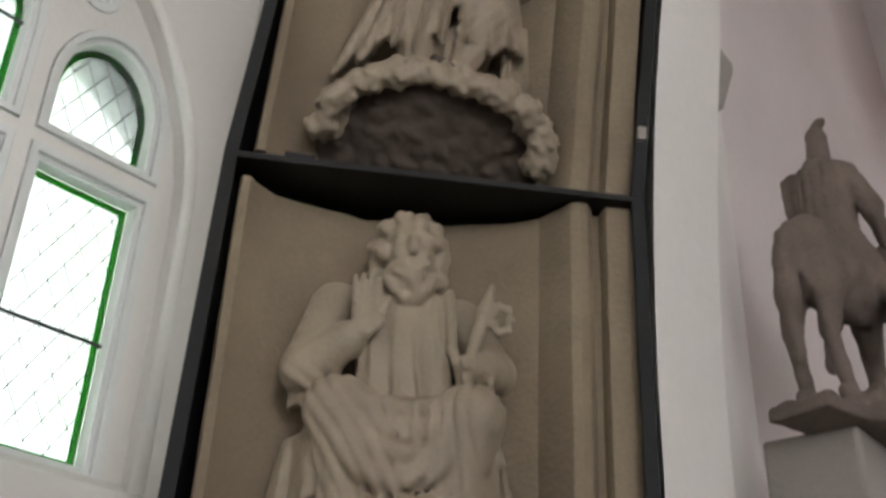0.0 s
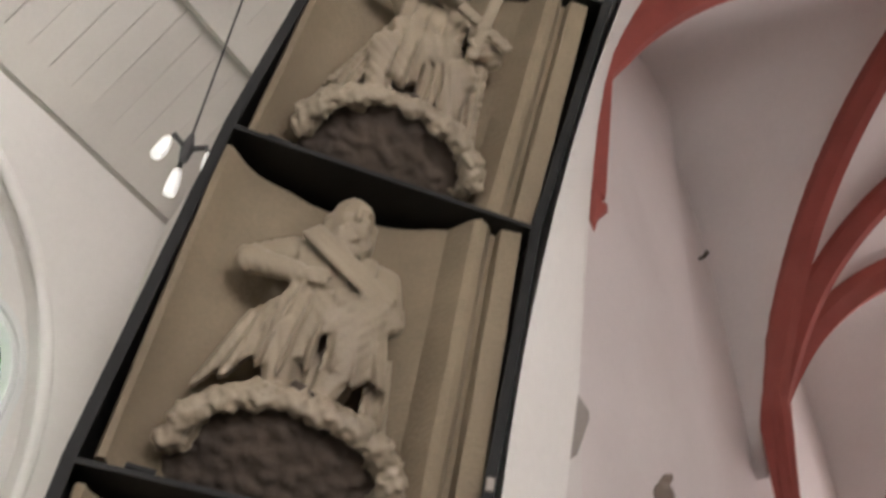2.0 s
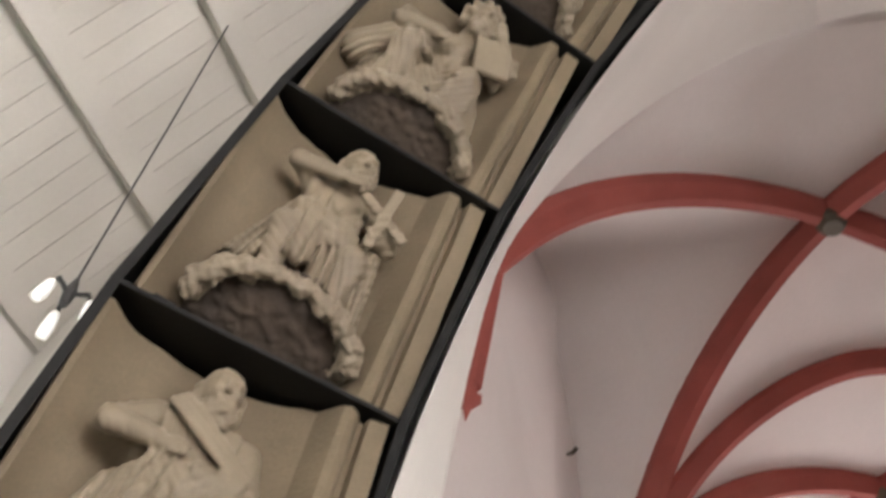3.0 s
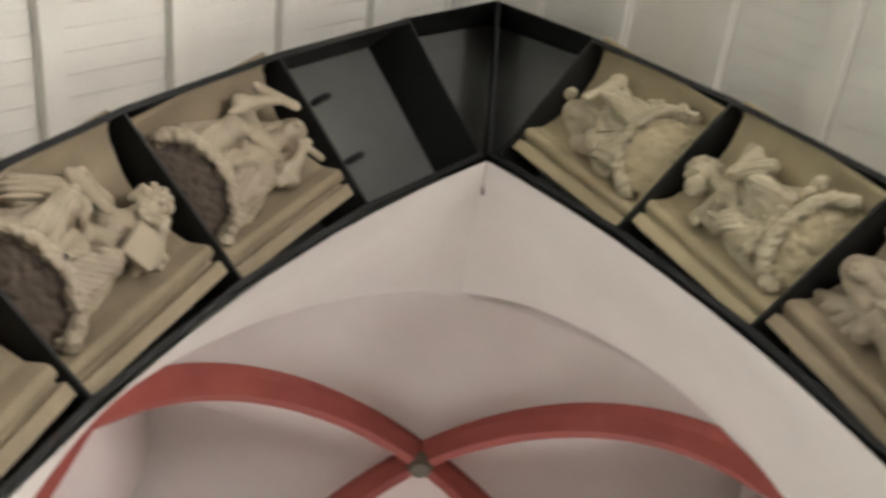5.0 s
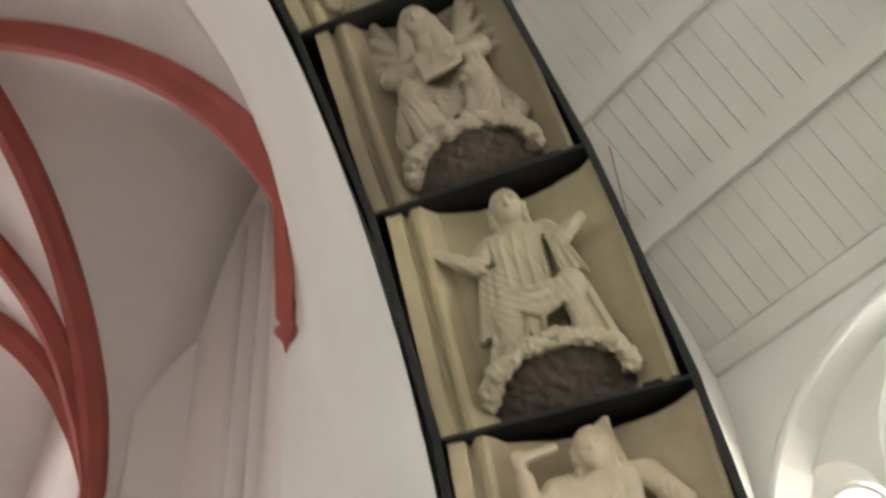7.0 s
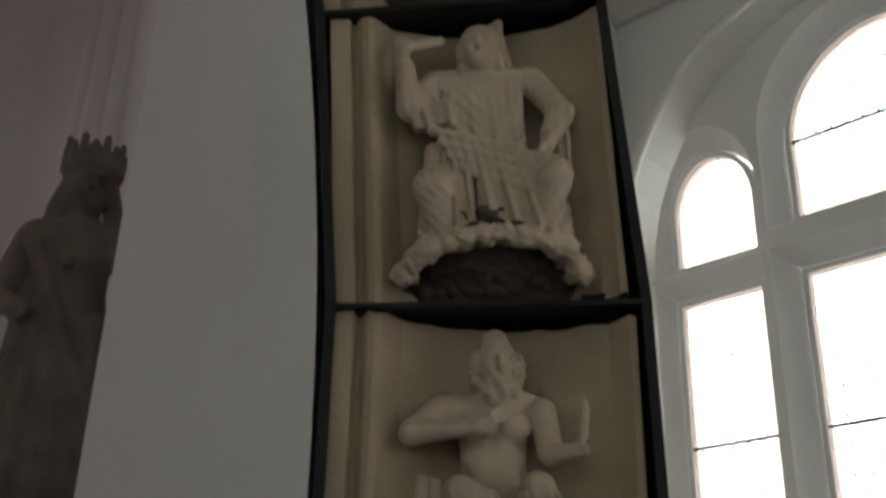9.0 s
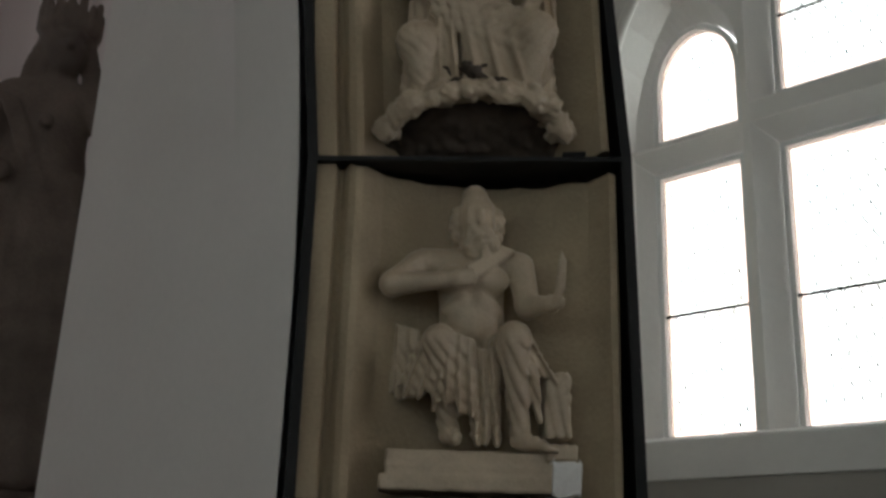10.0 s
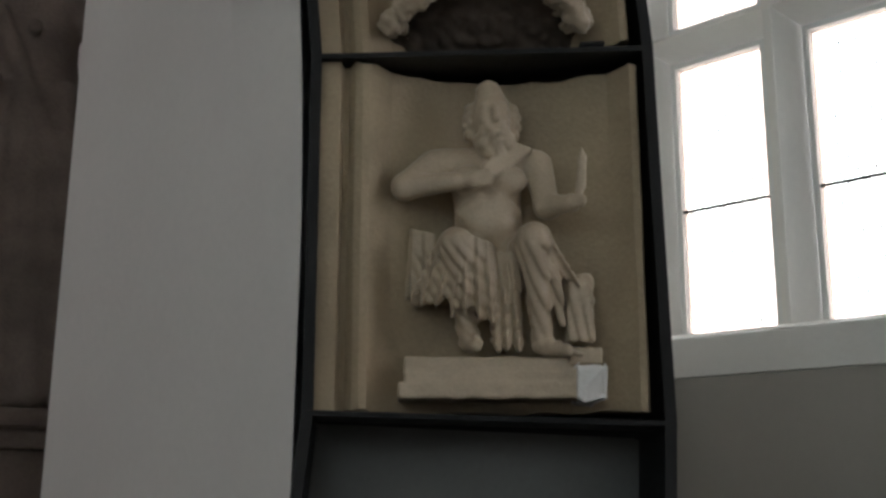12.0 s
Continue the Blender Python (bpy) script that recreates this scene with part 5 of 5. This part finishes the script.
def figure_raised_arm():
    c = trunk((0.005, 0.695), ((-0.12, 0.615), (0.135, 0.615)), cloud=0.14, seed=10.6)
    leg(c, (-0.05, 0.31, -0.03), (-0.135, 0.29, 0.06), (-0.12, 0.16, 0.05), 0.06)
    leg(c, (0.05, 0.32, -0.03), (0.165, 0.3, 0.08), (0.14, 0.15, 0.07), 0.06)
    c.cloth(((-0.1, 0.61, 0.025), (-0.1, 0.34, 0.055)), ((0.11, 0.615, 0.025), (0.11, 0.34, 0.055)), 4, 0.006, 1.4, 0.07, 0.03)
    # the bent arm lifted to the head, sleeve falling from it
    reach(c, (-0.12, 0.6, -0.01), (-0.19, 0.515, 0.04), (-0.2, 0.675, 0.05), 0.034, seed=2)
    c.limb((-0.2, 0.69, 0.05), (-0.1, 0.715, 0.02), 0.016, 0.014, 0.008)
    c.cloth(((-0.2, 0.52, 0.05), (-0.17, 0.44, 0.05)), ((-0.06, 0.54, 0.06), (-0.07, 0.45, 0.07)), 2, 0.01, 0.6, 0.04, 0.2)
    reach(c, (0.14, 0.6, -0.02), (0.205, 0.485, 0.04), (0.16, 0.38, 0.09), 0.036, seed=4)
    c.cloth(((0.17, 0.53, 0.05), (0.15, 0.36, 0.07)), ((0.225, 0.5, 0.03), (0.225, 0.31, 0.03)), 3, 0.014, 1.2, 0.03, 0.2)
    # mantle across the lap and down to the cloud
    c.cloth(((-0.15, 0.42, 0.02), (-0.19, 0.11, 0.04)), ((-0.04, 0.43, 0.08), (-0.03, 0.13, 0.1)), 4, 0.012, 0.7, 0.05, 0.1, 0.01)
    c.cloth(((-0.03, 0.4, 0.08), (-0.02, 0.14, 0.1)), ((0.12, 0.36, 0.1), (0.16, 0.14, 0.1)), 3, 0.014, 2.0, 0.05, 0.15)
    c.cloth(((0.1, 0.34, 0.1), (0.12, 0.12, 0.09)), ((0.2, 0.32, 0.06), (0.215, 0.12, 0.04)), 2, 0.013, 2.9, 0.03, 0.15)
    for i in range(4):
        c.limb((-0.13 + 0.02 * i, 0.44 - 0.035 * i, 0.068), (0.17, 0.33 - 0.03 * i, 0.1), 0.013, 0.014, 0.01)
    c.drape(0.12, 0.58, 0.0025, 10.2)
    carve_head(c, 0.005, 0.695, 0.005, "short", False, -0.2, 1.1, 5.0)
    # pointed hood that stands off behind the head
    c.limb((0.03, 0.72, -0.03), (0.062, 0.785, -0.035), 0.045, 0.014, 0.01)
    c.cloth(((0.03, 0.78, -0.02), (0.055, 0.62, 0.0)), ((0.07, 0.79, -0.04), (0.1, 0.63, -0.03)), 1, 0.008, 1.0, 0.03, 0.1)
    return c


def figure_knife():
    c = trunk((0.0, 0.668), ((-0.125, 0.57), (0.105, 0.57)), (0.0, 0.3, -0.06), 0.0042, 0)
    # bare trunk: breast, belly and the ribs' edge
    for e in (-1, 1):
        c.ball((-0.01 + e * 0.045, 0.515, 0.022), (0.045, 0.034, 0.026), 0.012)
        c.limb((-0.01 + e * 0.02, 0.465, 0.03), (-0.01 + e * 0.065, 0.44, 0.01), 0.014, 0.01, 0.014)
    c.ball((-0.005, 0.42, 0.012), (0.058, 0.055, 0.034), 0.02)
    # strap of cloth from shoulder to hand
    for i in range(3):
        c.limb((0.085 - 0.012 * i, 0.585 + 0.004 * i, 0.02), (-0.02, 0.505 + 0.016 * i, 0.062), 0.0095, 0.009, 0.004)
    reach(c, (-0.135, 0.56, -0.02), (-0.2, 0.5, 0.015), (-0.04, 0.505, 0.075), 0.032, 0.017, False)
    reach(c, (0.11, 0.56, -0.02), (0.125, 0.455, 0.02), (0.175, 0.45, 0.085), 0.031, 0.017, False)
    c.limb((0.18, 0.44, 0.1), (0.194, 0.485, 0.1), 0.009, 0.009, 0.003)
    c.limb((0.194, 0.485, 0.1), (0.2, 0.55, 0.1), 0.012, 0.01, 0.003, flat=0.5)
    c.limb((0.2, 0.55, 0.1), (0.197, 0.582, 0.1), 0.01, 0.002, 0.003, flat=0.5)
    # bare legs: one foot drawn back, the other set forward
    leg(c, (-0.05, 0.32, -0.03), (-0.085, 0.355, 0.075), (-0.055, 0.15, 0.02), 0.044)
    leg(c, (0.05, 0.32, -0.03), (0.088, 0.365, 0.09), (0.105, 0.155, 0.05), 0.043, False)
    c.limb((0.105, 0.14, 0.05), (0.155, 0.122, 0.11), 0.022, 0.013, 0.01)
    for i in range(4):
        c.limb((0.148 + 0.007 * i, 0.122, 0.108 - 0.008 * i), (0.16 + 0.008 * i, 0.116, 0.118 - 0.01 * i), 0.0065, 0.005, 0.003)
    # cloth over the lap with hems swinging free
    c.cloth(((-0.12, 0.385, 0.05), (-0.195, 0.225, 0.02)), ((-0.05, 0.375, 0.1), (-0.09, 0.19, 0.085)), 3, 0.014, 0.6, 0.03, 0.22, 0.01)
    c.cloth(((-0.07, 0.38, 0.1), (-0.085, 0.2, 0.1)), ((0.0, 0.36, 0.085), (0.005, 0.16, 0.085)), 3, 0.014, 1.5, 0.03, 0.2)
    c.cloth(((-0.01, 0.35, 0.06), (-0.005, 0.115, 0.065)), ((0.055, 0.335, 0.06), (0.065, 0.12, 0.05)), 3, 0.013, 2.4, 0.04, 0.12)
    c.cloth(((0.05, 0.39, 0.11), (0.125, 0.27, 0.1)), ((0.115, 0.395, 0.1), (0.2, 0.27, 0.03)), 3, 0.011, 0.9, 0.03, 0.15)
    c.cloth(((-0.19, 0.42, -0.06), (-0.2, 0.22, -0.06)), ((-0.13, 0.4, -0.02), (-0.14, 0.22, -0.02)), 2, 0.01, 1.9, 0.03, 0.2)
    c.limb((0.13, 0.3, 0.08), (0.15, 0.19, 0.05), 0.012, 0.009, 0.006)
    # block seat and the stepped plinth with a chipped edge
    c.block((0.195, 0.225, -0.05), (0.03, 0.075, 0.08), 0.004)
    c.block((0.0, 0.095, -0.07), (0.2, 0.018, 0.13), 0.003)
    c.block((0.008, 0.068, -0.07), (0.208, 0.016, 0.135), 0.003)
    c.block((0.01, 0.042, -0.07), (0.222, 0.018, 0.14), 0.004)
    c.block((0.2, 0.115, -0.03), (0.035, 0.018, 0.1), 0.004)
    w = c.part_of((-1, 0.0, -1), (1, 0.12, 1))
    c.d[w] = c.d[w] + 0.003 * c.wobble(c.x[w], c.y[w], c.z[w], 0.014, 2.0)
    c.drape(0.12, 0.37, 0.0045, 11.5)
    carve_head(c, 0.0, 0.668, 0.005, "cap", True, 0.25, 1.06, 11.0)
    return c


NICHE = 0.2


def relief_thing(side, k, maker, label, stone, skin):
    """One cast relief: a moulded slab with a hollow niche, and the carved figure in it."""
    m, wide, tall = bay_frame(side, k)
    off = 0.016 * side
    root = thing("cast_relief", label, "relief", "cast reliefs in the arch", m=m @ Matrix.Translation((-off, 0.012, 0.018)))
    w, h = wide - 0.058, tall - 0.034
    # section of the slab from the inner moulding to the outer edge
    sec = [(0.0, -0.055), (0.052, -0.055), (0.056, -0.065), (0.06, -0.09), (0.072, -0.09), (0.078, -0.07), (0.09, -0.054), (0.107, -0.048), (0.124, -0.053), (0.136, -0.068)]
    for i in range(1, 17):
        u = i / 17
        sec.append((0.14 + (w - 0.14 - 0.03) * u, -0.075 - NICHE * 0.6 * math.sin(math.pi * (0.05 + 0.93 * u)) ** 0.8))
    sec += [(w - 0.03, -0.066), (w - 0.022, -0.052), (w - 0.006, -0.05), (w, -0.06), (w, -0.3), (0.0, -0.3)]
    pts = [((x - w / 2) * side, z) for x, z in sec]
    bm = bmesh.new()
    rng = random.Random(int(side * 10 + k + 40))
    levels = 9
    rings = []
    for j in range(levels):
        y = h * j / (levels - 1)
        ring = []
        for i, (x, z) in enumerate(pts):
            yy = y
            if j in (0, levels - 1):
                yy += rng.uniform(-0.004, 0.004)
            ring.append(bm.verts.new((x + rng.uniform(-0.0012, 0.0012), yy, z + rng.uniform(-0.0015, 0.0015))))
        rings.append(ring)
    n = len(pts)
    for a, b in zip(rings, rings[1:]):
        for i in range(n):
            bm.faces.new((a[i], a[(i + 1) % n], b[(i + 1) % n], b[i]))
    bm.faces.new(rings[0])
    bm.faces.new(rings[-1])
    bm.normal_update()
    for e in bm.edges:
        e.smooth = len(e.link_faces) == 2 and e.calc_face_angle(0.0) < 0.45
    part("slab", bm, stone, root, smooth=True)
    c = maker()
    me = c.mesh("figure")
    me.materials.append(skin)
    fig = new("figure", me)
    fig.parent = root
    seat = Matrix.Translation((0.03 * side, 0.0, -0.08)) @ Matrix.Diagonal((1.04, 1.06, 0.85, 1))
    fig.matrix_basis = seat
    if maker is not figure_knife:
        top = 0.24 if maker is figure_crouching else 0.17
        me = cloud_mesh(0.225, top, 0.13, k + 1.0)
        # most undersides get the dark cast, their shade painted in
        me.materials.append(stone if side > 0 and k > 3 else SHADED_CAST)
        base = tagged(new("cloud_underside", me), "rough underside of the cloud" if side > 0 and k > 3 else "underside of the cloud, coloured dark for shade")
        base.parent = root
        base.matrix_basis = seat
    if maker is figure_knife:
        bm = bmesh.new()
        add_box(bm, (0.212, 0.022, -0.12), (0.282, 0.108, -0.012), None, 0.012)
        for v in bm.verts:
            v.co += Vector((rng.uniform(-0.013, 0.006), rng.uniform(-0.012, 0.012), rng.uniform(-0.01, 0.006)))
        part("repair", bm, PLASTER_CHIP, root, "pale fresh plaster repair at the plinth corner")
    return root


LEFT = ((figure_keys, "tan cast relief, bearded saint with raised hand and keys"), (figure_crossed_arms, "tan cast relief, saint with crossed arms on a cloud"),
        (figure_cross, "tan cast relief, seated saint holding a cross"), (figure_book, "tan cast relief, bent figure with a tablet on cloud"),
        (figure_scroll, "tan cast relief of a figure lifting scrolls on a cloud"))
RIGHT = ((figure_knife, "brown cast relief, bearded saint with knife on a plinth"), (figure_raised_arm, "cream cast relief of a seated figure with one arm raised"),
         (figure_open_arms, "cream cast relief, seated figure with arms spread on cloud"), (figure_winged, "olive cast relief, winged figure with a tablet on cloud"),
         (figure_child, "cream cast relief, figure with a child on cloud"), (figure_crouching, "cream cast relief of a crouching figure above a rough cloud"))
for side, row in ((-1, LEFT), (1, RIGHT)):
    for k, (maker, label) in enumerate(row):
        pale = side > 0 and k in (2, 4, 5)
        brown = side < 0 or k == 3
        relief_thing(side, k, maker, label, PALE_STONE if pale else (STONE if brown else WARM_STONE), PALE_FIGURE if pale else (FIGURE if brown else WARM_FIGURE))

# ---- statues in the arch and the choir ----


def rider_statue():
    """A rider on horseback, seen from behind: one solid with its rocky base."""
    c = Carving((-0.24, 0.0, -0.5), (0.26, 1.05, 0.5), 0.0085)
    # y is up, z runs along the horse, its head at +z
    c.block((0.0, 0.02, 0.0), (0.12, 0.03, 0.34), 0.01)
    for i in range(14):
        a = i * 2.4
        c.ball((0.12 * math.cos(a), 0.05, 0.3 * math.sin(a * 1.3)), (0.07, 0.06, 0.09), 0.02, 0.012, 0.02, i)
    c.ball((0.0, 0.47, 0.0), (0.115, 0.125, 0.27), 0.03)
    c.ball((0.0, 0.49, -0.17), (0.12, 0.135, 0.13), 0.03)
    for x, z, bend in ((-0.065, -0.2, -0.03), (0.065, -0.16, -0.05), (-0.06, 0.19, 0.02), (0.07, 0.24, 0.06)):
        c.limb((x, 0.42, z), (x * 1.05, 0.26, z + bend), 0.062, 0.034, 0.02)
        c.limb((x * 1.05, 0.26, z + bend), (x * 1.05, 0.1, z - bend * 0.3), 0.032, 0.024, 0.012)
        c.ball((x * 1.05, 0.085, z), (0.032, 0.03, 0.038), 0.008)
    c.limb((0.0, 0.52, -0.29), (0.02, 0.34, -0.34), 0.035, 0.04, 0.02)
    c.limb((0.02, 0.34, -0.34), (0.01, 0.16, -0.31), 0.04, 0.02, 0.02, 0.006, 0.02)
    c.limb((0.0, 0.52, 0.22), (0.07, 0.68, 0.36), 0.085, 0.055, 0.03)
    c.limb((0.07, 0.68, 0.36), (0.12, 0.6, 0.45), 0.05, 0.03, 0.02)
    for e in (-1, 1):
        c.limb((0.06 + 0.02 * e, 0.71, 0.35), (0.06 + 0.03 * e, 0.76, 0.35), 0.014, 0.005, 0.008)
    # rider
    c.limb((0.0, 0.56, -0.02), (0.0, 0.76, -0.02), 0.105, 0.11, 0.02, 0.006, 0.04)
    c.limb((-0.05, 0.79, -0.02), (0.07, 0.79, -0.01), 0.05, 0.05, 0.03)
    c.block((-0.1, 0.70, -0.03), (0.035, 0.13, 0.06), 0.02, 0.06)
    c.limb((0.1, 0.79, 0.0), (0.15, 0.68, 0.04), 0.045, 0.04, 0.02)
    c.limb((0.15, 0.68, 0.04), (0.12, 0.6, 0.14), 0.036, 0.028, 0.02)
    for e in (-1, 1):
        c.limb((e * 0.07, 0.56, 0.02), (e * 0.14, 0.42, 0.1), 0.055, 0.042, 0.02)
        c.limb((e * 0.14, 0.42, 0.1), (e * 0.135, 0.26, 0.06), 0.036, 0.028, 0.02)
    c.limb((0.0, 0.83, -0.01), (0.0, 0.88, -0.01), 0.03, 0.03, 0.01)
    c.limb((0.0, 0.88, -0.01), (0.0, 0.95, -0.012), 0.045, 0.042, 0.01)
    c.ball((0.0, 0.975, -0.012), (0.018, 0.02, 0.018), 0.004)
    c.ball((0.02, 1.0, -0.012), (0.03, 0.018, 0.02), 0.004)
    c.d = c.d - 0.005 * c.wobble(c.x, c.y, c.z, 0.014, 3.0) - 0.004 * c.wobble(c.x, c.y, c.z, 0.03, 1.0)
    return c


def upright(c, name, mat, m):
    """A carving whose y is up, set upright in the world."""
    me = c.mesh(name)
    me.materials.append(mat)
    ob = new(name, me)
    ob.matrix_world = m @ Matrix(((1, 0, 0, 0), (0, 0, 1, 0), (0, 1, 0, 0), (0, 0, 0, 1)))
    return ob


rider = upright(rider_statue(), "equestrian_statue", DARK_STONE, pose(-1.485, 2.52, 2.185, 0, 0, -14) @ Matrix.Diagonal((0.62, 0.7, 0.84, 1)))
rider.data.flip_normals()
tagged(rider, "weathered brown statue of a rider on horseback", "statue")
bm = bmesh.new()
add_box(bm, (-1.69, 2.42, 1.9), (-1.47, 2.85, 2.195), None, 0.012)
plinth = thing("statue_console", "pale stone console block under the equestrian statue", "console")
part("block", bm, CONSOLE, plinth)
bm = bmesh.new()
add_prism(bm, [(-1.80, 2.46, 1.898), (-1.52, 2.46, 1.898), (-1.80, 2.46, 1.4)], (0, 0.36, 0))
part("bracket", bm, CONSOLE, plinth)


def crowned_statue():
    c = Carving((-0.42, 0.0, -0.3), (0.36, 2.0, 0.32), 0.0125)
    c.limb((0.0, 0.1, 0.0), (0.0, 1.15, 0.0), 0.24, 0.16, 0.03, 0, 0.05, 0, 0.8)
    c.pleats((-0.15, 1.12, 0.1), (0.15, 1.12, 0.1), (-0.23, 0.07, 0.15), (0.23, 0.07, 0.15), 9, 0.042, 3.0, 0.02, 0.012)
    c.pleats((-0.16, 1.1, -0.02), (-0.14, 1.12, 0.08), (-0.27, 0.08, -0.03), (-0.24, 0.07, 0.12), 4, 0.045, 4.0, 0.02, 0.012)
    c.pleats((0.18, 1.42, 0.1), (0.1, 1.38, 0.14), (-0.2, 0.75, 0.13), (-0.24, 0.6, 0.1), 4, 0.03, 5.0, 0.03, 0.012)
    c.limb((0.0, 1.1, 0.0), (0.0, 1.42, 0.0), 0.155, 0.15, 0.04, 0, 0.05, 0, 0.75)
    c.limb((-0.13, 1.47, 0.0), (0.13, 1.47, 0.0), 0.065, 0.065, 0.04)
    c.limb((-0.15, 1.45, 0.0), (-0.3, 1.3, 0.08), 0.065, 0.055, 0.03)
    c.limb((-0.3, 1.3, 0.08), (-0.38, 1.28, 0.24), 0.05, 0.04, 0.03)
    c.limb((0.16, 1.45, 0.0), (0.24, 1.18, 0.03), 0.065, 0.055, 0.03)
    c.limb((0.24, 1.18, 0.03), (0.12, 1.1, 0.2), 0.05, 0.035, 0.03)
    c.ball((0.0, 1.33, 0.14), (0.03, 0.03, 0.02), 0.006)
    carve_head(c, -0.02, 1.68, 0.03, "long", False, -0.8, 2.0, 1.0)
    for i in range(16):
        a = 2 * math.pi * i / 16
        c.limb((-0.02 + 0.105 * math.cos(a), 1.75, 0.02 + 0.1 * math.sin(a)), (-0.02 + 0.115 * math.cos(a), 1.84 + 0.03 * (i % 2), 0.02 + 0.11 * math.sin(a)), 0.024, 0.016, 0.01)
    return c


queen = upright(crowned_statue(), "crowned_statue", DARK_STONE, pose(1.73, 3.62, 1.74, 0, 0, 152) @ Matrix.Diagonal((1.0, 1.0, 1.05, 1)))
queen.data.flip_normals()
tagged(queen, "tall weathered brown statue of a crowned woman", "statue")
pedestal = thing("statue_pedestal", "dark moulded stone pedestal under the crowned statue", "pedestal")
part("cap", box((1.44, 3.33, 1.68), (1.99, 3.9, 1.745), None, 0.02), DARK_STONE, pedestal)
part("neck", box((1.48, 3.37, 1.61), (1.985, 3.86, 1.682), None, 0.015), DARK_STONE, pedestal)
part("block", box((1.52, 3.41, 0.0), (1.98, 3.82, 1.612), None, 0.012), DARK_STONE, pedestal)

# ---- pendant lamps on long wires ----
BULB = bpy.data.materials.new("lit_glass_shade")
BULB.use_nodes = True
shader = BULB.node_tree.nodes["Principled BSDF"]
shader.inputs["Base Color"].default_value = (0.95, 0.95, 0.9, 1)
shader.inputs["Roughness"].default_value = 0.12
shader.inputs["Emission Color"].default_value = (1, 0.97, 0.9, 1)
shader.inputs["Emission Strength"].default_value = 2.0


def pendant(x, y, z, top):
    lamp = thing("pendant_lamp", "cluster of clear glass shades hanging on a wire", "lamp", "pendant lamps")
    part("wire", tube([(x, y, z + 0.1), (x + 0.004, y, (z + top) / 2), (x, y, top)], 0.0035, 6, up=(1, 0, 0)), LEAD, lamp)
    part("hub", tube([(x, y, z + 0.02), (x, y, z + 0.07), (x, y, z + 0.12)], [0.012, 0.018, 0.006], 10, up=(1, 0, 0)), LEAD, lamp)
    for i in range(3):
        a = 2 * math.pi * i / 3 + 0.5
        dx, dy = math.cos(a), math.sin(a)
        part("arm", tube([(x, y, z + 0.06), (x + dx * 0.05, y + dy * 0.05, z + 0.07), (x + dx * 0.058, y + dy * 0.058, z + 0.04)], 0.007, 6, up=(dy, -dx, 0)), LEAD, lamp)
        cx, cy = x + dx * 0.06, y + dy * 0.06
        part("shade", tube([(cx, cy, z + 0.045), (cx + dx * 0.004, cy + dy * 0.004, z + 0.03), (cx + dx * 0.01, cy + dy * 0.01, z - 0.01), (cx + dx * 0.018, cy + dy * 0.018, z - 0.035)], [0.007, 0.013, 0.017, 0.015], 10, up=(dy, -dx, 0)), BULB, lamp, "lit clear glass shade")


pendant(-2.24, 1.285, 3.44, EAVES[-1] + 0.88 * (RIDGE - EAVES[-1]) / NAVE)
# tension wire under the right half of the ceiling
wire = part("ceiling_wire", tube([(2.4, 1.62, 3.6), (2.404, 1.62, 4.4), (2.4, 1.62, EAVES[1] + (NAVE - 2.4) * (RIDGE - EAVES[1]) / NAVE)], 0.0022, 6, up=(1, 0, 0)), LEAD)
tagged(wire, "thin dark wire hanging from the boarded ceiling", "wire")

# ---- small things on the choir wall ----


def wall_bracket(y, z, size):
    x = -1.605 - (y - 2.03) * 0.34
    bm = bmesh.new()
    add_prism(bm, [(x, y, z), (x, y, z - 0.11 * size), (x + 0.02 * size, y, z - 0.10 * size), (x + 0.05 * size, y, z - 0.02 * size), (x + 0.05 * size, y, z)], (0, 0.11 * size, -0.02))
    return tagged(part("stone_stub", bm, CONSOLE), "broken plastered bracket stub on the wall", "bracket", "bracket stubs")


wall_bracket(2.12, 3.13, 1.2)
wall_bracket(2.12, 2.985, 0.6)
knob = part("wall_hook", tube([(-1.995, 4.87, 6.0), (-1.95, 4.85, 5.98), (-1.92, 4.84, 6.01)], [0.01, 0.012, 0.016], 8), BRASS)
tagged(knob, "small dark hook fixed in the choir wall", "hook")
# pale clips on the inner rim of the frame
for side, k, f in ((-1, 1, 0.16),):
    a, b = ring_node(side, k, False), ring_node(side, k + 1, False)
    p = a + (b - a) * f
    m = bay_frame(side, k)[0].copy()
    m.translation = p
    part("clip", box((-0.024, -0.01, -0.004), (-0.006, 0.02, 0.01), m, 0.003), CONSOLE, frame_thing, "small pale clip")
